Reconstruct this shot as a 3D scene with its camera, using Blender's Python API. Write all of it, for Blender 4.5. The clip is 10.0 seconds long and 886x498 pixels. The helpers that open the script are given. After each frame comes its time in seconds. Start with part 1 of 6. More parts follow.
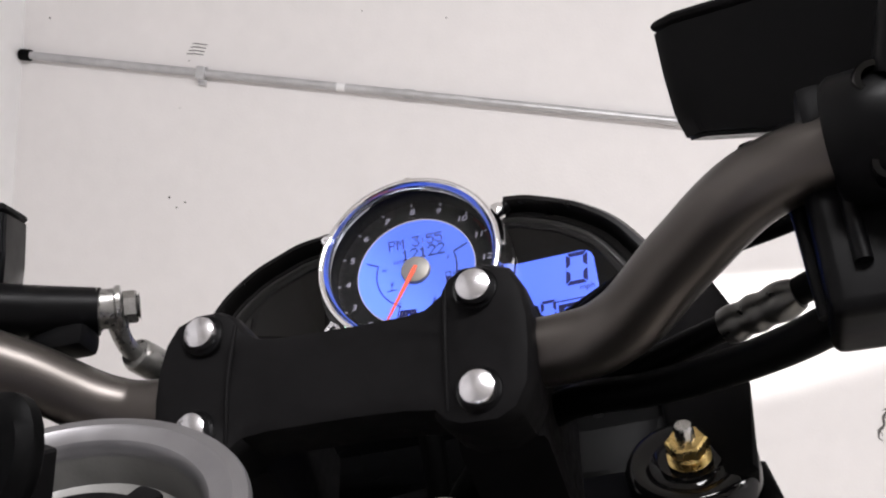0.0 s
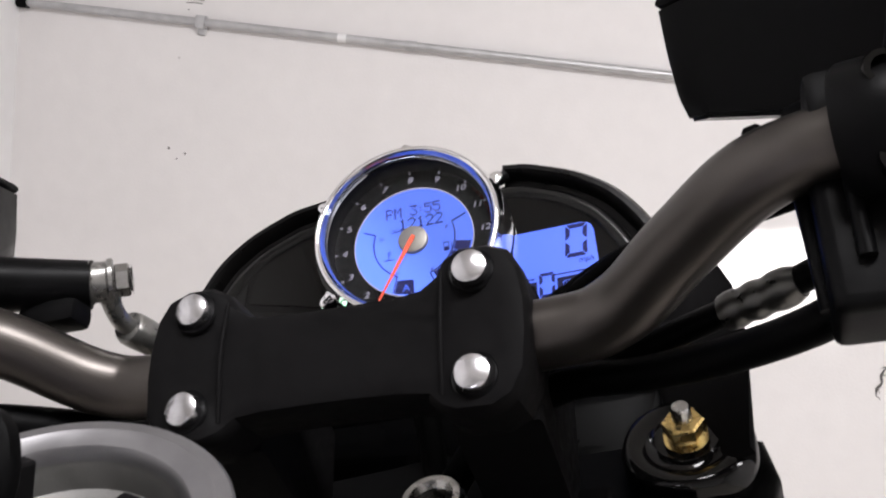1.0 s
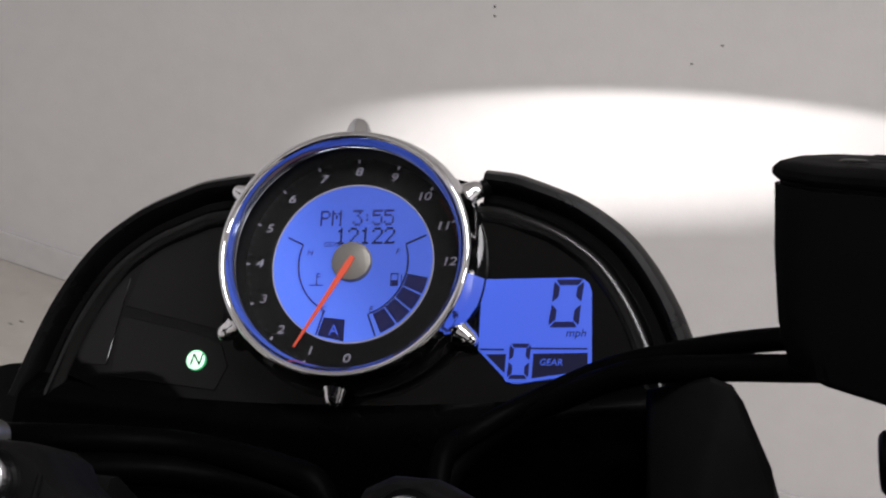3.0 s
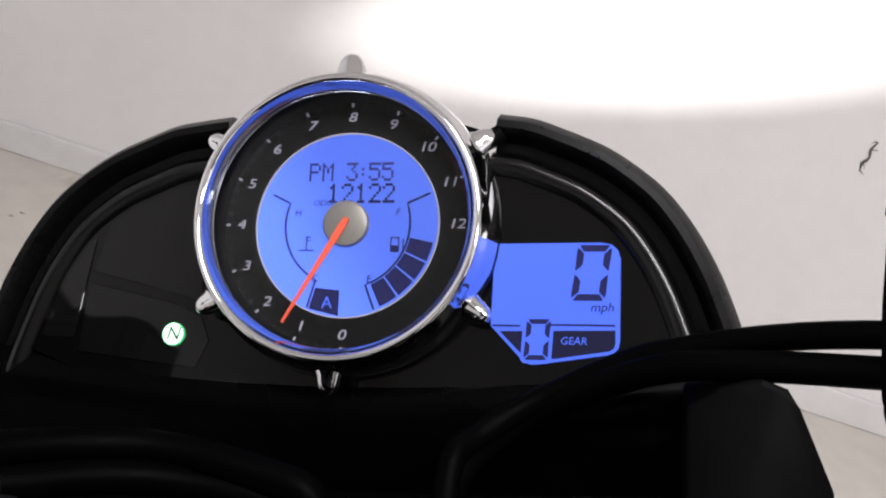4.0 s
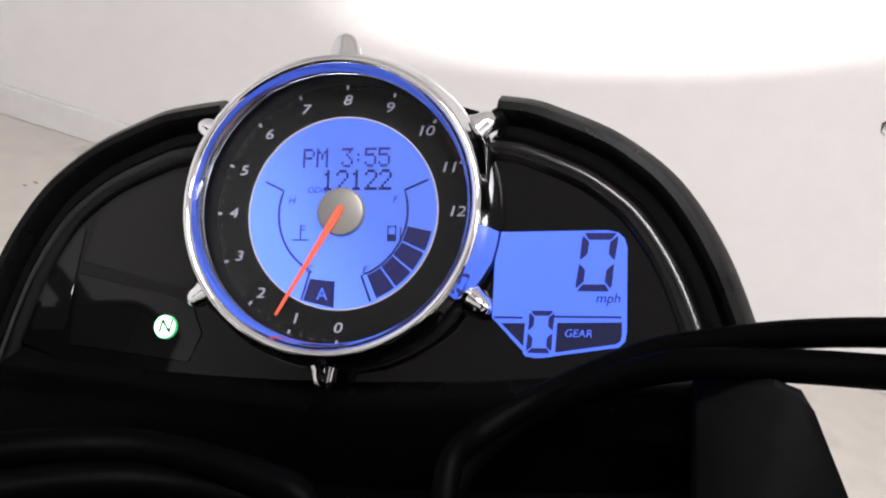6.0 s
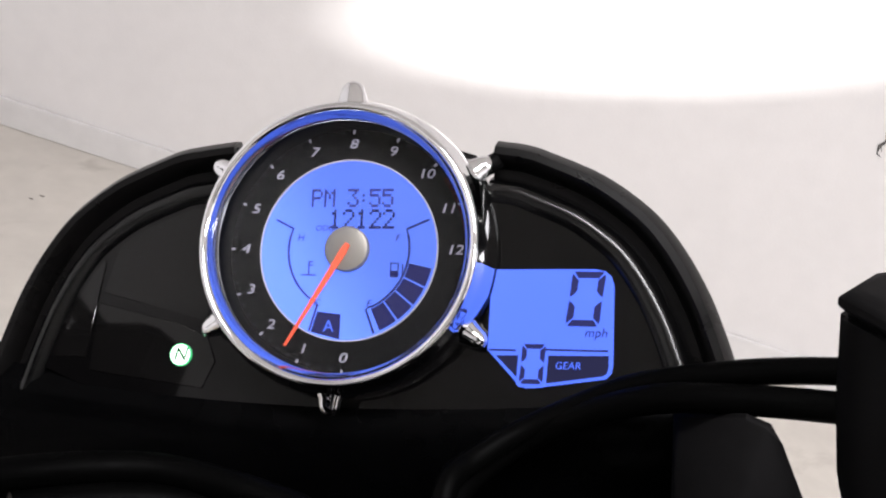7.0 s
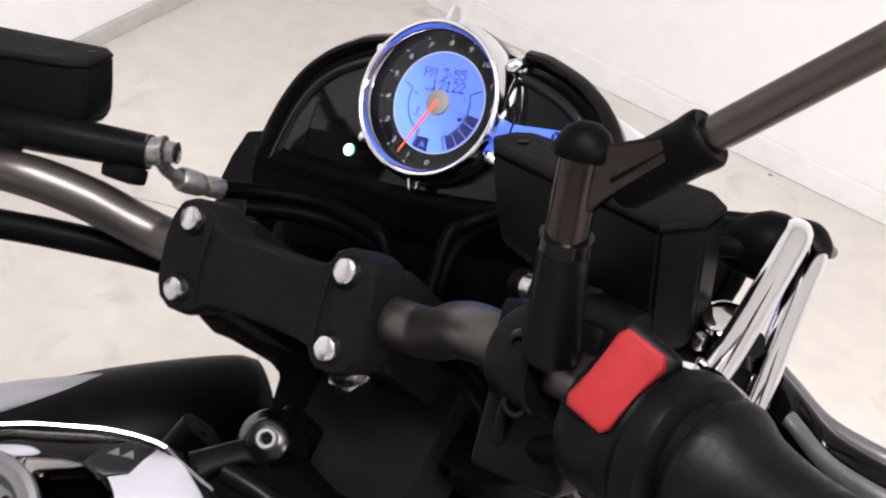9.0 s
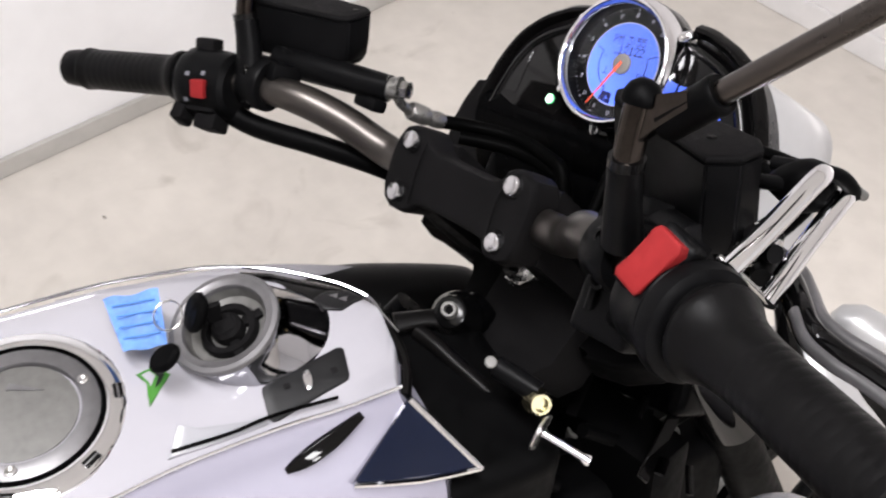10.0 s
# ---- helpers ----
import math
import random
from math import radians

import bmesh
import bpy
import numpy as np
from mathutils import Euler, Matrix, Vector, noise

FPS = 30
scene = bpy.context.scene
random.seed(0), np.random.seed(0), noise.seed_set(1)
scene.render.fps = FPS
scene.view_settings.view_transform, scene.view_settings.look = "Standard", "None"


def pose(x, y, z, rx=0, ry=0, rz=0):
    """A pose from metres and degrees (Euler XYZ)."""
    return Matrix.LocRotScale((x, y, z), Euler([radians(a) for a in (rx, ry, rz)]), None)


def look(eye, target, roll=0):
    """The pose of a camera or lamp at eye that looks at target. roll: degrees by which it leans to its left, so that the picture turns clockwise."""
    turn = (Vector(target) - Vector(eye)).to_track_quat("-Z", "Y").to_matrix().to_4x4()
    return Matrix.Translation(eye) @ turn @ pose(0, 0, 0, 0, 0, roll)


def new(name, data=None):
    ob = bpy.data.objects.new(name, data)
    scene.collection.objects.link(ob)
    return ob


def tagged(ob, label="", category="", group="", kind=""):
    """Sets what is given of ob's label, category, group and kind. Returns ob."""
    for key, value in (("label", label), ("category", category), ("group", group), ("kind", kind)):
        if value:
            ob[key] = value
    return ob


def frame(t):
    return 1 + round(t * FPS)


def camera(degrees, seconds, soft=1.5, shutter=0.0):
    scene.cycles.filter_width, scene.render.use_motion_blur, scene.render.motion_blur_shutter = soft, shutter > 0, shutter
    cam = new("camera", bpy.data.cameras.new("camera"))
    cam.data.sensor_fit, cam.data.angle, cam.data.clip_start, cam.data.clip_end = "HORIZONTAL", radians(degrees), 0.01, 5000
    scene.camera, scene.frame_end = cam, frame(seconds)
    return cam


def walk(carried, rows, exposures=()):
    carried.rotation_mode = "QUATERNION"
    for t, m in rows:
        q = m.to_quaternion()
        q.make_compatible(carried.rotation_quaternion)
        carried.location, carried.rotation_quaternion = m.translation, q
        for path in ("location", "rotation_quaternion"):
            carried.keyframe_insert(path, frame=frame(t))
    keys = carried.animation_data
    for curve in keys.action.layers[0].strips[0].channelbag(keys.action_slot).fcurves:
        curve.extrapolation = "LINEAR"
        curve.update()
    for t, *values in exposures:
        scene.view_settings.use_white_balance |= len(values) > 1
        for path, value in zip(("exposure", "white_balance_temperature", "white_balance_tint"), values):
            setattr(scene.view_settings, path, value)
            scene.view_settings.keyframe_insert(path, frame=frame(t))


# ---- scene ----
DEGREES = 45.3
PATH = [
    (0, pose(0.1281, -0.6229, 1.1206, 83.66, -6.14, 11.00)),
    (0.5, pose(0.1285, -0.6217, 1.1200, 83.54, -6.08, 11.36)),
    (1, pose(0.1272, -0.6136, 1.1325, 80.86, -6.66, 11.16)),
    (1.2, pose(0.1245, -0.5966, 1.1516, 80.09, -7.72, 11.15)),
    (1.5, pose(0.1136, -0.5681, 1.1771, 78.24, -10.01, 10.93)),
    (1.7, pose(0.1165, -0.5530, 1.1875, 76.35, -12.50, 11.55)),
    (2, pose(0.1134, -0.5240, 1.2021, 74.19, -12.99, 12.00)),
    (2.2, pose(0.1112, -0.5043, 1.2175, 73.45, -12.93, 11.26)),
    (2.5, pose(0.0945, -0.4801, 1.2272, 72.75, -14.56, 10.60)),
    (2.7, pose(0.0884, -0.4603, 1.2269, 70.65, -14.93, 10.77)),
    (3, pose(0.0776, -0.4314, 1.2223, 68.08, -14.87, 11.24)),
    (3.2, pose(0.0728, -0.4209, 1.2251, 66.37, -14.33, 11.51)),
    (4.3, pose(0.0618, -0.3495, 1.2323, 59.71, -14.11, 11.33)),
    (4.5, pose(0.0618, -0.3466, 1.2330, 59.05, -13.87, 11.23)),
    (5, pose(0.0613, -0.3440, 1.2337, 58.48, -13.68, 11.37)),
    (5.5, pose(0.0596, -0.3455, 1.2344, 58.17, -13.58, 11.41)),
    (5.7, pose(0.0655, -0.3431, 1.2334, 58.65, -13.23, 11.99)),
    (6.8, pose(0.0648, -0.3550, 1.2491, 58.97, -13.48, 12.20)),
    (7, pose(0.0648, -0.3619, 1.2559, 59.34, -13.74, 12.46)),
    (7.2, pose(0.0807, -0.3656, 1.2638, 58.83, -13.67, 14.73)),
    (7.5, pose(0.0917, -0.3743, 1.2942, 56.97, -12.90, 15.51)),
    (7.7, pose(0.1189, -0.3926, 1.2976, 56.88, -12.65, 18.05)),
    (8, pose(0.1487, -0.4215, 1.3326, 53.94, -11.73, 21.38)),
    (8.2, pose(0.1579, -0.4553, 1.3604, 53.08, -12.47, 23.14)),
    (8.5, pose(0.2082, -0.4976, 1.3978, 50.58, -11.26, 26.79)),
    (8.7, pose(0.2297, -0.5249, 1.4217, 48.90, -10.38, 28.51)),
    (9, pose(0.2785, -0.5678, 1.4636, 47.52, -9.69, 32.51)),
    (9.2, pose(0.3030, -0.5925, 1.4842, 47.13, -8.69, 34.93)),
    (9.5, pose(0.3519, -0.6342, 1.5292, 46.42, -7.43, 38.27)),
    (9.7, pose(0.3799, -0.6396, 1.5387, 45.43, -5.88, 42.03)),
    (10, pose(0.4291, -0.6470, 1.5806, 43.77, -3.18, 47.47)),
]
EXPOSURES = [(0.0, 0.03), (1.0, 0.0), (2.5, -0.45), (3.0, -0.94), (3.2, -1.0), (4.3, -0.05), (4.5, 0.0), (5.5, 0.0), (7.0, 0.05), (8.0, 0.12), (8.5, 0.32), (9.2, 0.42), (9.5, 0.38), (10.0, 0.18)]
cam = camera(DEGREES, 10.0, soft=2.1, shutter=0.2)
walk(cam, PATH, EXPOSURES)

# ---- world and light ----
world = bpy.data.worlds.new("world")
scene.world = world
world.use_nodes = True
wb = world.node_tree.nodes["Background"]
wb.inputs["Color"].default_value = (0.9, 0.95, 1.0, 1)
wb.inputs["Strength"].default_value = 0.05


def area_lamp(name, m, sx, sy, watts, colour):
    d = bpy.data.lights.new(name, "AREA")
    d.shape, d.size, d.size_y, d.energy, d.color = "RECTANGLE", sx, sy, watts, colour
    o = new(name, d)
    o.matrix_world = m
    return o


ROOM_X0, ROOM_X1, ROOM_Y0, ROOM_Y1, ROOM_Z = -1.392, 3.4, -3.6, 1.753, 2.75
# overhead light from two assumed lamps, out of view
area_lamp("ceiling_lamp_light", pose(0.3, -0.75, ROOM_Z - 0.12), 1.3, 0.28, 63, (1.0, 0.975, 1.0))
area_lamp("ceiling_lamp_light", pose(2.2, -0.9, ROOM_Z - 0.12), 1.3, 0.28, 56, (1.0, 0.975, 1.0))

# ---- frames of the motorcycle: dial (S), handlebar (H), tank (T) ----
MS = Matrix(((0.9449, -0.27948, -0.17048, 0), (0.03143, 0.59581, -0.80251, 0), (0.32586, 0.75293, 0.57176, 1.03495), (0, 0, 0, 1)))
MH = Matrix(((0.95094, -0.22163, -0.21587, 0.01248), (-0.05432, 0.5673, -0.82172, -0.21779), (0.30458, 0.79313, 0.52743, 1.02574), (0, 0, 0, 1)))


def frame_from(origin, y_dir, z_dir):
    y = Vector(y_dir).normalized()
    z = Vector(z_dir)
    z = (z - y * z.dot(y)).normalized()
    x = y.cross(z)
    m = Matrix((x, y, z)).transposed().to_4x4()
    m.translation = Vector(origin)
    return m


MT = frame_from((0.05, -0.43, 1.03), (0.27, 0.963, -0.02), (0.03, 0.03, 1))


BEAM_EYE = MS @ Vector((0.0, -0.095, -0.215))


def headlight_beam():
    """The dipped beam of the motorcycle's headlight: wide, flat, and tilted with the leaning bike."""
    d = bpy.data.lights.new("headlight_beam", "SPOT")
    d.energy, d.spot_size, d.spot_blend, d.shadow_soft_size, d.color = 215, radians(34), 0.9, 0.0007, (1.0, 0.97, 0.95)
    o = new("headlight_beam", d)
    o.matrix_world = look(BEAM_EYE, (0.22, 1.753, 0.735), 20) @ Matrix.Diagonal((1.7, 0.42, 1, 1))
    return o


headlight_beam()

# ---- materials ----
def material(name, colour, rough=0.5, metal=0.0, grain=0.0, size=0.02, bump=0.0, bump_size=0.002, coat=0.0, glow=0.0, glow_colour=None, spec=0.5):
    """Base colour varied at two scales, with fine relief; sizes in metres."""
    mt = bpy.data.materials.new(name)
    mt.use_nodes = True
    nt = mt.node_tree
    b = nt.nodes["Principled BSDF"]
    b.inputs["Metallic"].default_value = metal
    b.inputs["Roughness"].default_value = rough
    b.inputs["Specular IOR Level"].default_value = spec
    b.inputs["Base Color"].default_value = (*colour, 1)
    if coat:
        b.inputs["Coat Weight"].default_value = coat
        b.inputs["Coat Roughness"].default_value = 0.06
    if glow:
        b.inputs["Emission Color"].default_value = (*(glow_colour or colour), 1)
        b.inputs["Emission Strength"].default_value = glow
    tc = nt.nodes.new("ShaderNodeTexCoord")
    if grain:
        n1 = nt.nodes.new("ShaderNodeTexNoise")
        n1.inputs["Scale"].default_value = 1 / size
        n1.inputs["Detail"].default_value = 6
        n2 = nt.nodes.new("ShaderNodeTexNoise")
        n2.inputs["Scale"].default_value = 0.13 / size
        n2.inputs["Detail"].default_value = 3
        add = nt.nodes.new("ShaderNodeMath")
        add.operation = "ADD"
        ramp = nt.nodes.new("ShaderNodeMapRange")
        ramp.inputs["From Min"].default_value, ramp.inputs["From Max"].default_value = 0.6, 1.4
        ramp.inputs["To Min"].default_value, ramp.inputs["To Max"].default_value = 1 - grain, 1 + grain
        mix = nt.nodes.new("ShaderNodeVectorMath")
        mix.operation = "SCALE"
        mix.inputs[0].default_value = colour
        for n in (n1, n2):
            nt.links.new(tc.outputs["Object"], n.inputs["Vector"])
        nt.links.new(n1.outputs["Fac"], add.inputs[0])
        nt.links.new(n2.outputs["Fac"], add.inputs[1])
        nt.links.new(add.outputs[0], ramp.inputs["Value"])
        nt.links.new(ramp.outputs[0], mix.inputs["Scale"])
        nt.links.new(mix.outputs[0], b.inputs["Base Color"])
        rr = nt.nodes.new("ShaderNodeMapRange")
        rr.inputs["From Min"].default_value, rr.inputs["From Max"].default_value = 0.6, 1.4
        rr.inputs["To Min"].default_value, rr.inputs["To Max"].default_value = max(0.02, rough * (1 - grain)), min(1, rough * (1 + grain))
        nt.links.new(add.outputs[0], rr.inputs["Value"])
        nt.links.new(rr.outputs[0], b.inputs["Roughness"])
    if bump:
        n3 = nt.nodes.new("ShaderNodeTexNoise")
        n3.inputs["Scale"].default_value = 1 / bump_size
        n3.inputs["Detail"].default_value = 3
        bp = nt.nodes.new("ShaderNodeBump")
        bp.inputs["Strength"].default_value = bump
        bp.inputs["Distance"].default_value = bump_size * 0.3
        nt.links.new(tc.outputs["Object"], n3.inputs["Vector"])
        nt.links.new(n3.outputs["Fac"], bp.inputs["Height"])
        nt.links.new(bp.outputs[0], b.inputs["Normal"])
    return mt


BLACK_SATIN = material("black_satin_plastic", (0.0021, 0.0021, 0.0023), 0.36, spec=0.06, grain=0.3, size=0.01, bump=0.15, bump_size=0.0006)
BLACK_MATT = material("black_matt_casting", (0.0045, 0.0043, 0.0045), 0.55, spec=0.030, grain=0.35, size=0.005, bump=0.4, bump_size=0.0005)
BLACK_GLOSS = material("black_gloss_panel", (0.0016, 0.0015, 0.0016), 0.06, spec=0.20, grain=0.15, size=0.02)
BEZEL = material("satin_black_bezel", (0.0012, 0.0012, 0.0013), 0.20, spec=0.30, grain=0.15, size=0.02)
COWL_SKIN = material("black_cowl_skin", (0.0024, 0.0022, 0.0022), 0.3, spec=0.09, grain=0.25, size=0.01, bump=0.12, bump_size=0.0006)
BLACK_TRIM = material("black_gloss_trim", (0.0006, 0.0006, 0.0007), 0.26, spec=0.025, grain=0.2, size=0.02)
RUBBER = material("black_rubber", (0.0010, 0.0010, 0.0011), 0.5, spec=0.035, grain=0.25, size=0.004, bump=0.3, bump_size=0.0007)
HOSE = material("black_hose_rubber", (0.0006, 0.0006, 0.0006), 0.5, spec=0.018, grain=0.25, size=0.004, bump=0.2, bump_size=0.0007)
SMOKE = material("smoked_lens", (0.0030, 0.0028, 0.0028), 0.05, spec=0.26, grain=0.1, size=0.02)
CHROME = material("chrome", (0.82, 0.82, 0.84), 0.05, 1.0, grain=0.03, size=0.03)
STEEL = material("zinc_plated_steel", (0.40, 0.395, 0.385), 0.26, 1.0, grain=0.25, size=0.004, bump=0.1, bump_size=0.0008)
BAR_METAL = material("titanium_anodised_bar", (0.078, 0.071, 0.066), 0.36, 0.97, grain=0.04, size=0.03)
POST_METAL = material("dark_bronze_post", (0.034, 0.028, 0.024), 0.15, 1.0, grain=0.2, size=0.004, bump=0.05, bump_size=0.0006)
ARM_METAL = material("dark_bronze_arm", (0.068, 0.060, 0.055), 0.28, 1.0, grain=0.05, size=0.004, bump=0.02, bump_size=0.0004)
GRIP_RUBBER = material("worn_grip_rubber", (0.0022, 0.0021, 0.0022), 0.45, spec=0.085, grain=0.35, size=0.003, bump=0.45, bump_size=0.0009)
ZINC_DARK = material("dark_zinc", (0.085, 0.084, 0.080), 0.32, 0.85, grain=0.25, size=0.005, bump=0.2, bump_size=0.0008)
ZINC_MATT = material("matt_zinc_plate", (0.25, 0.246, 0.235), 0.32, 0.85, grain=0.3, size=0.004, bump=0.15, bump_size=0.0008)
RED_DIM = material("dark_red_print", (0.045, 0.006, 0.005), 0.6, spec=0.1)
BOLT_CHROME = material("worn_chrome_cap", (0.52, 0.515, 0.53), 0.24, 1.0, grain=0.18, size=0.006, bump=0.25, bump_size=0.003)
CHROME_SATIN = material("satin_chrome", (0.42, 0.44, 0.50), 0.1, 1.0, grain=0.05, size=0.02)
# darker than most other blacks, for the metal below clamp and tank
DEEP_BLACK = material("deep_black_metal", (0.0011, 0.0011, 0.0012), 0.5, spec=0.035, grain=0.35, size=0.01, bump=0.3, bump_size=0.001)
ZINC = material("yellow_zinc", (0.36, 0.33, 0.21), 0.25, 1.0, grain=0.25, size=0.003, bump=0.1, bump_size=0.0008)
BRASS = material("brass", (0.62, 0.45, 0.18), 0.28, 1.0, grain=0.2, size=0.004)
ALU = material("brushed_aluminium", (0.135, 0.132, 0.136), 0.4, 0.75, grain=0.14, size=0.006, bump=0.08, bump_size=0.0006)
ALU_DULL = material("dull_grey_casting", (0.105, 0.103, 0.098), 0.5, 0.4, grain=0.25, size=0.006, bump=0.25, bump_size=0.0008)
RED = material("red_switch_plastic", (0.165, 0.011, 0.012), 0.5, spec=0.12, grain=0.18, size=0.008, bump=0.12, bump_size=0.0006)
PAINT_WHITE = material("white_gloss_paint", (0.255, 0.25, 0.272), 0.12, coat=0.4, grain=0.03, size=0.05)
CARBON = material("dark_inlay", (0.006, 0.006, 0.0065), 0.4, spec=0.2, grain=0.2, size=0.004)
SILVER = material("silver_paint", (0.45, 0.45, 0.455), 0.3, 0.55, grain=0.03, size=0.01)
DIAL_BLACK = material("dial_black", (0.0025, 0.0025, 0.0029), 0.5, spec=0.07, grain=0.15, size=0.004)
LCD_BLUE = material("lit_blue_display", (0.02, 0.035, 0.22), 0.3, spec=0.2, glow=1.0, glow_colour=(0.082, 0.180, 1.0))


def side_lit(mt, strong, weak, r):
    """A display lit from its edge: the glow falls off across it."""
    nt = mt.node_tree
    tc = nt.nodes.new("ShaderNodeTexCoord")
    sep = nt.nodes.new("ShaderNodeSeparateXYZ")
    mr = nt.nodes.new("ShaderNodeMapRange")
    mr.interpolation_type = "SMOOTHSTEP"
    mr.inputs["From Min"].default_value, mr.inputs["From Max"].default_value = -r, r * 0.45
    mr.inputs["To Min"].default_value, mr.inputs["To Max"].default_value = strong, weak
    dot = nt.nodes.new("ShaderNodeMath")
    dot.operation = "MULTIPLY_ADD"
    dot.inputs[1].default_value = 0.7
    nt.links.new(tc.outputs["Object"], sep.inputs[0])
    nt.links.new(sep.outputs[1], dot.inputs[0])
    nt.links.new(sep.outputs[0], dot.inputs[2])
    nt.links.new(dot.outputs[0], mr.inputs["Value"])
    nt.links.new(mr.outputs[0], nt.nodes["Principled BSDF"].inputs["Emission Strength"])
    return mt


LCD_ROUND = side_lit(material("lit_round_display", (0.02, 0.03, 0.18), 0.3, spec=0.2, glow=1.0, glow_colour=(0.110, 0.225, 1.0)), 1.65, 0.84, 0.040)
LCD_DARK = material("dark_display_segment", (0.012, 0.012, 0.035), 0.4, spec=0.03, glow=0.09, glow_colour=(0.1, 0.12, 0.8))
LCD_MID = material("half_dark_display_segment", (0.015, 0.015, 0.05), 0.4, spec=0.03, glow=0.28, glow_colour=(0.11, 0.12, 0.75))
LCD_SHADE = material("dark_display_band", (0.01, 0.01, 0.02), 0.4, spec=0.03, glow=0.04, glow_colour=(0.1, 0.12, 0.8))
NUMERAL = material("lit_white_print", (0.22, 0.22, 0.25), 0.5, spec=0.2, glow=0.25, glow_colour=(0.75, 0.72, 0.95))
NUMERAL_DIM = material("grey_print", (0.11, 0.11, 0.125), 0.6, spec=0.1)
NEEDLE = material("lit_orange_needle", (0.5, 0.06, 0.025), 0.4, glow=0.46, glow_colour=(0.95, 0.115, 0.05))
HUB = material("beige_hub_cap", (0.19, 0.178, 0.152), 0.42, 0.35, grain=0.05, size=0.01)
GREEN_LAMP = material("lit_neutral_lamp", (0.6, 0.9, 0.7), 0.4, glow=1.5, glow_colour=(0.70, 1.0, 0.78))
GREEN_RIM = material("green_lamp_rim", (0.05, 0.3, 0.12), 0.4, glow=0.55, glow_colour=(0.06, 0.85, 0.28))
GREEN_DARK = material("green_lettering", (0.01, 0.06, 0.02), 0.5)
BLUE_CARD = material("blue_paper_tag", (0.075, 0.17, 0.42), 0.7, grain=0.3, size=0.004, bump=0.3, bump_size=0.002)
LEAF_GREEN = material("green_emblem", (0.03, 0.13, 0.015), 0.3, coat=0.4, grain=0.1, size=0.005)
PAINT_LILAC = material("pale_lilac_gloss_paint", (0.265, 0.258, 0.315), 0.1, 0.3, coat=0.6, grain=0.03, size=0.05)
# white paint greyed to stand in for the shade of a recess
RECESS_SHADE = material("recess_shade_grey", (0.20, 0.20, 0.215), 0.25, grain=0.04, size=0.03)
NAVY_GLOSS = material("dark_navy_gloss", (0.004, 0.006, 0.015), 0.06, spec=0.22)
CHROME_DARK = material("smoked_chrome", (0.38, 0.38, 0.40), 0.06, 1.0, grain=0.03, size=0.03)
BLUE_DARK = material("blue_ink", (0.05, 0.16, 0.42), 0.7)
LENS = material("lit_headlight_lens", (0.9, 0.9, 0.9), 0.1, glow=4.0, glow_colour=(1.0, 0.97, 0.92))
GREY_PRINT = material("moulded_lettering", (0.0062, 0.0060, 0.0062), 0.6, spec=0.045)


def cover_glass():
    """Clear cover: transparent, with a glossy sheen by Fresnel."""
    mt = bpy.data.materials.new("clear_cover")
    mt.use_nodes = True
    nt = mt.node_tree
    nt.nodes.remove(nt.nodes["Principled BSDF"])
    clear = nt.nodes.new("ShaderNodeBsdfTransparent")
    gloss = nt.nodes.new("ShaderNodeBsdfGlossy")
    gloss.inputs["Roughness"].default_value = 0.03
    fres = nt.nodes.new("ShaderNodeFresnel")
    fres.inputs["IOR"].default_value = 1.36
    mix = nt.nodes.new("ShaderNodeMixShader")
    nt.links.new(fres.outputs[0], mix.inputs[0])
    nt.links.new(clear.outputs[0], mix.inputs[1])
    nt.links.new(gloss.outputs[0], mix.inputs[2])
    nt.links.new(mix.outputs[0], nt.nodes["Material Output"].inputs["Surface"])
    return mt


COVER = cover_glass()


def plaster(name, colour, bump):
    mt = material(name, colour, 0.85, grain=0.035, size=0.05, bump=bump, bump_size=0.006)
    return mt


WALL = plaster("painted_plaster", (0.74, 0.72, 0.715), 0.2)
WALL_LEFT = plaster("white_painted_wall", (0.80, 0.795, 0.80), 0.1)
CEIL = plaster("ceiling_white", (0.8, 0.79, 0.77), 0.1)
BASE_PAINT = material("baseboard_paint", (0.7, 0.685, 0.68), 0.6, grain=0.08, size=0.04, bump=0.1, bump_size=0.003)
BASE_GREY = material("grey_baseboard", (0.44, 0.425, 0.40), 0.6, grain=0.12, size=0.04, bump=0.1, bump_size=0.003)
CONDUIT = material("galvanised_conduit", (0.5, 0.5, 0.51), 0.42, 0.75, grain=0.2, size=0.03, bump=0.1, bump_size=0.003)


def concrete():
    mt = material("painted_concrete_floor", (0.585, 0.55, 0.503), 0.6, grain=0.1, size=0.06, bump=0.12, bump_size=0.004)
    nt = mt.node_tree
    b = nt.nodes["Principled BSDF"]
    src = b.inputs["Base Color"].links[0].from_socket
    tc = nt.nodes.new("ShaderNodeTexCoord")
    n = nt.nodes.new("ShaderNodeTexNoise")
    n.inputs["Scale"].default_value, n.inputs["Detail"].default_value, n.inputs["Distortion"].default_value = 5.0, 8, 1.2
    r = nt.nodes.new("ShaderNodeMapRange")
    r.inputs["From Min"].default_value, r.inputs["From Max"].default_value = 0.6, 0.74
    r.inputs["To Min"].default_value, r.inputs["To Max"].default_value = 0.0, 0.45
    m = nt.nodes.new("ShaderNodeMix")
    m.data_type = "RGBA"
    m.inputs[7].default_value = (0.33, 0.3, 0.26, 1)
    nt.links.new(tc.outputs["Object"], n.inputs["Vector"])
    nt.links.new(n.outputs["Fac"], r.inputs["Value"])
    nt.links.new(r.outputs[0], m.inputs[0])
    nt.links.new(src, m.inputs[6])
    nt.links.new(m.outputs[2], b.inputs["Base Color"])
    return mt


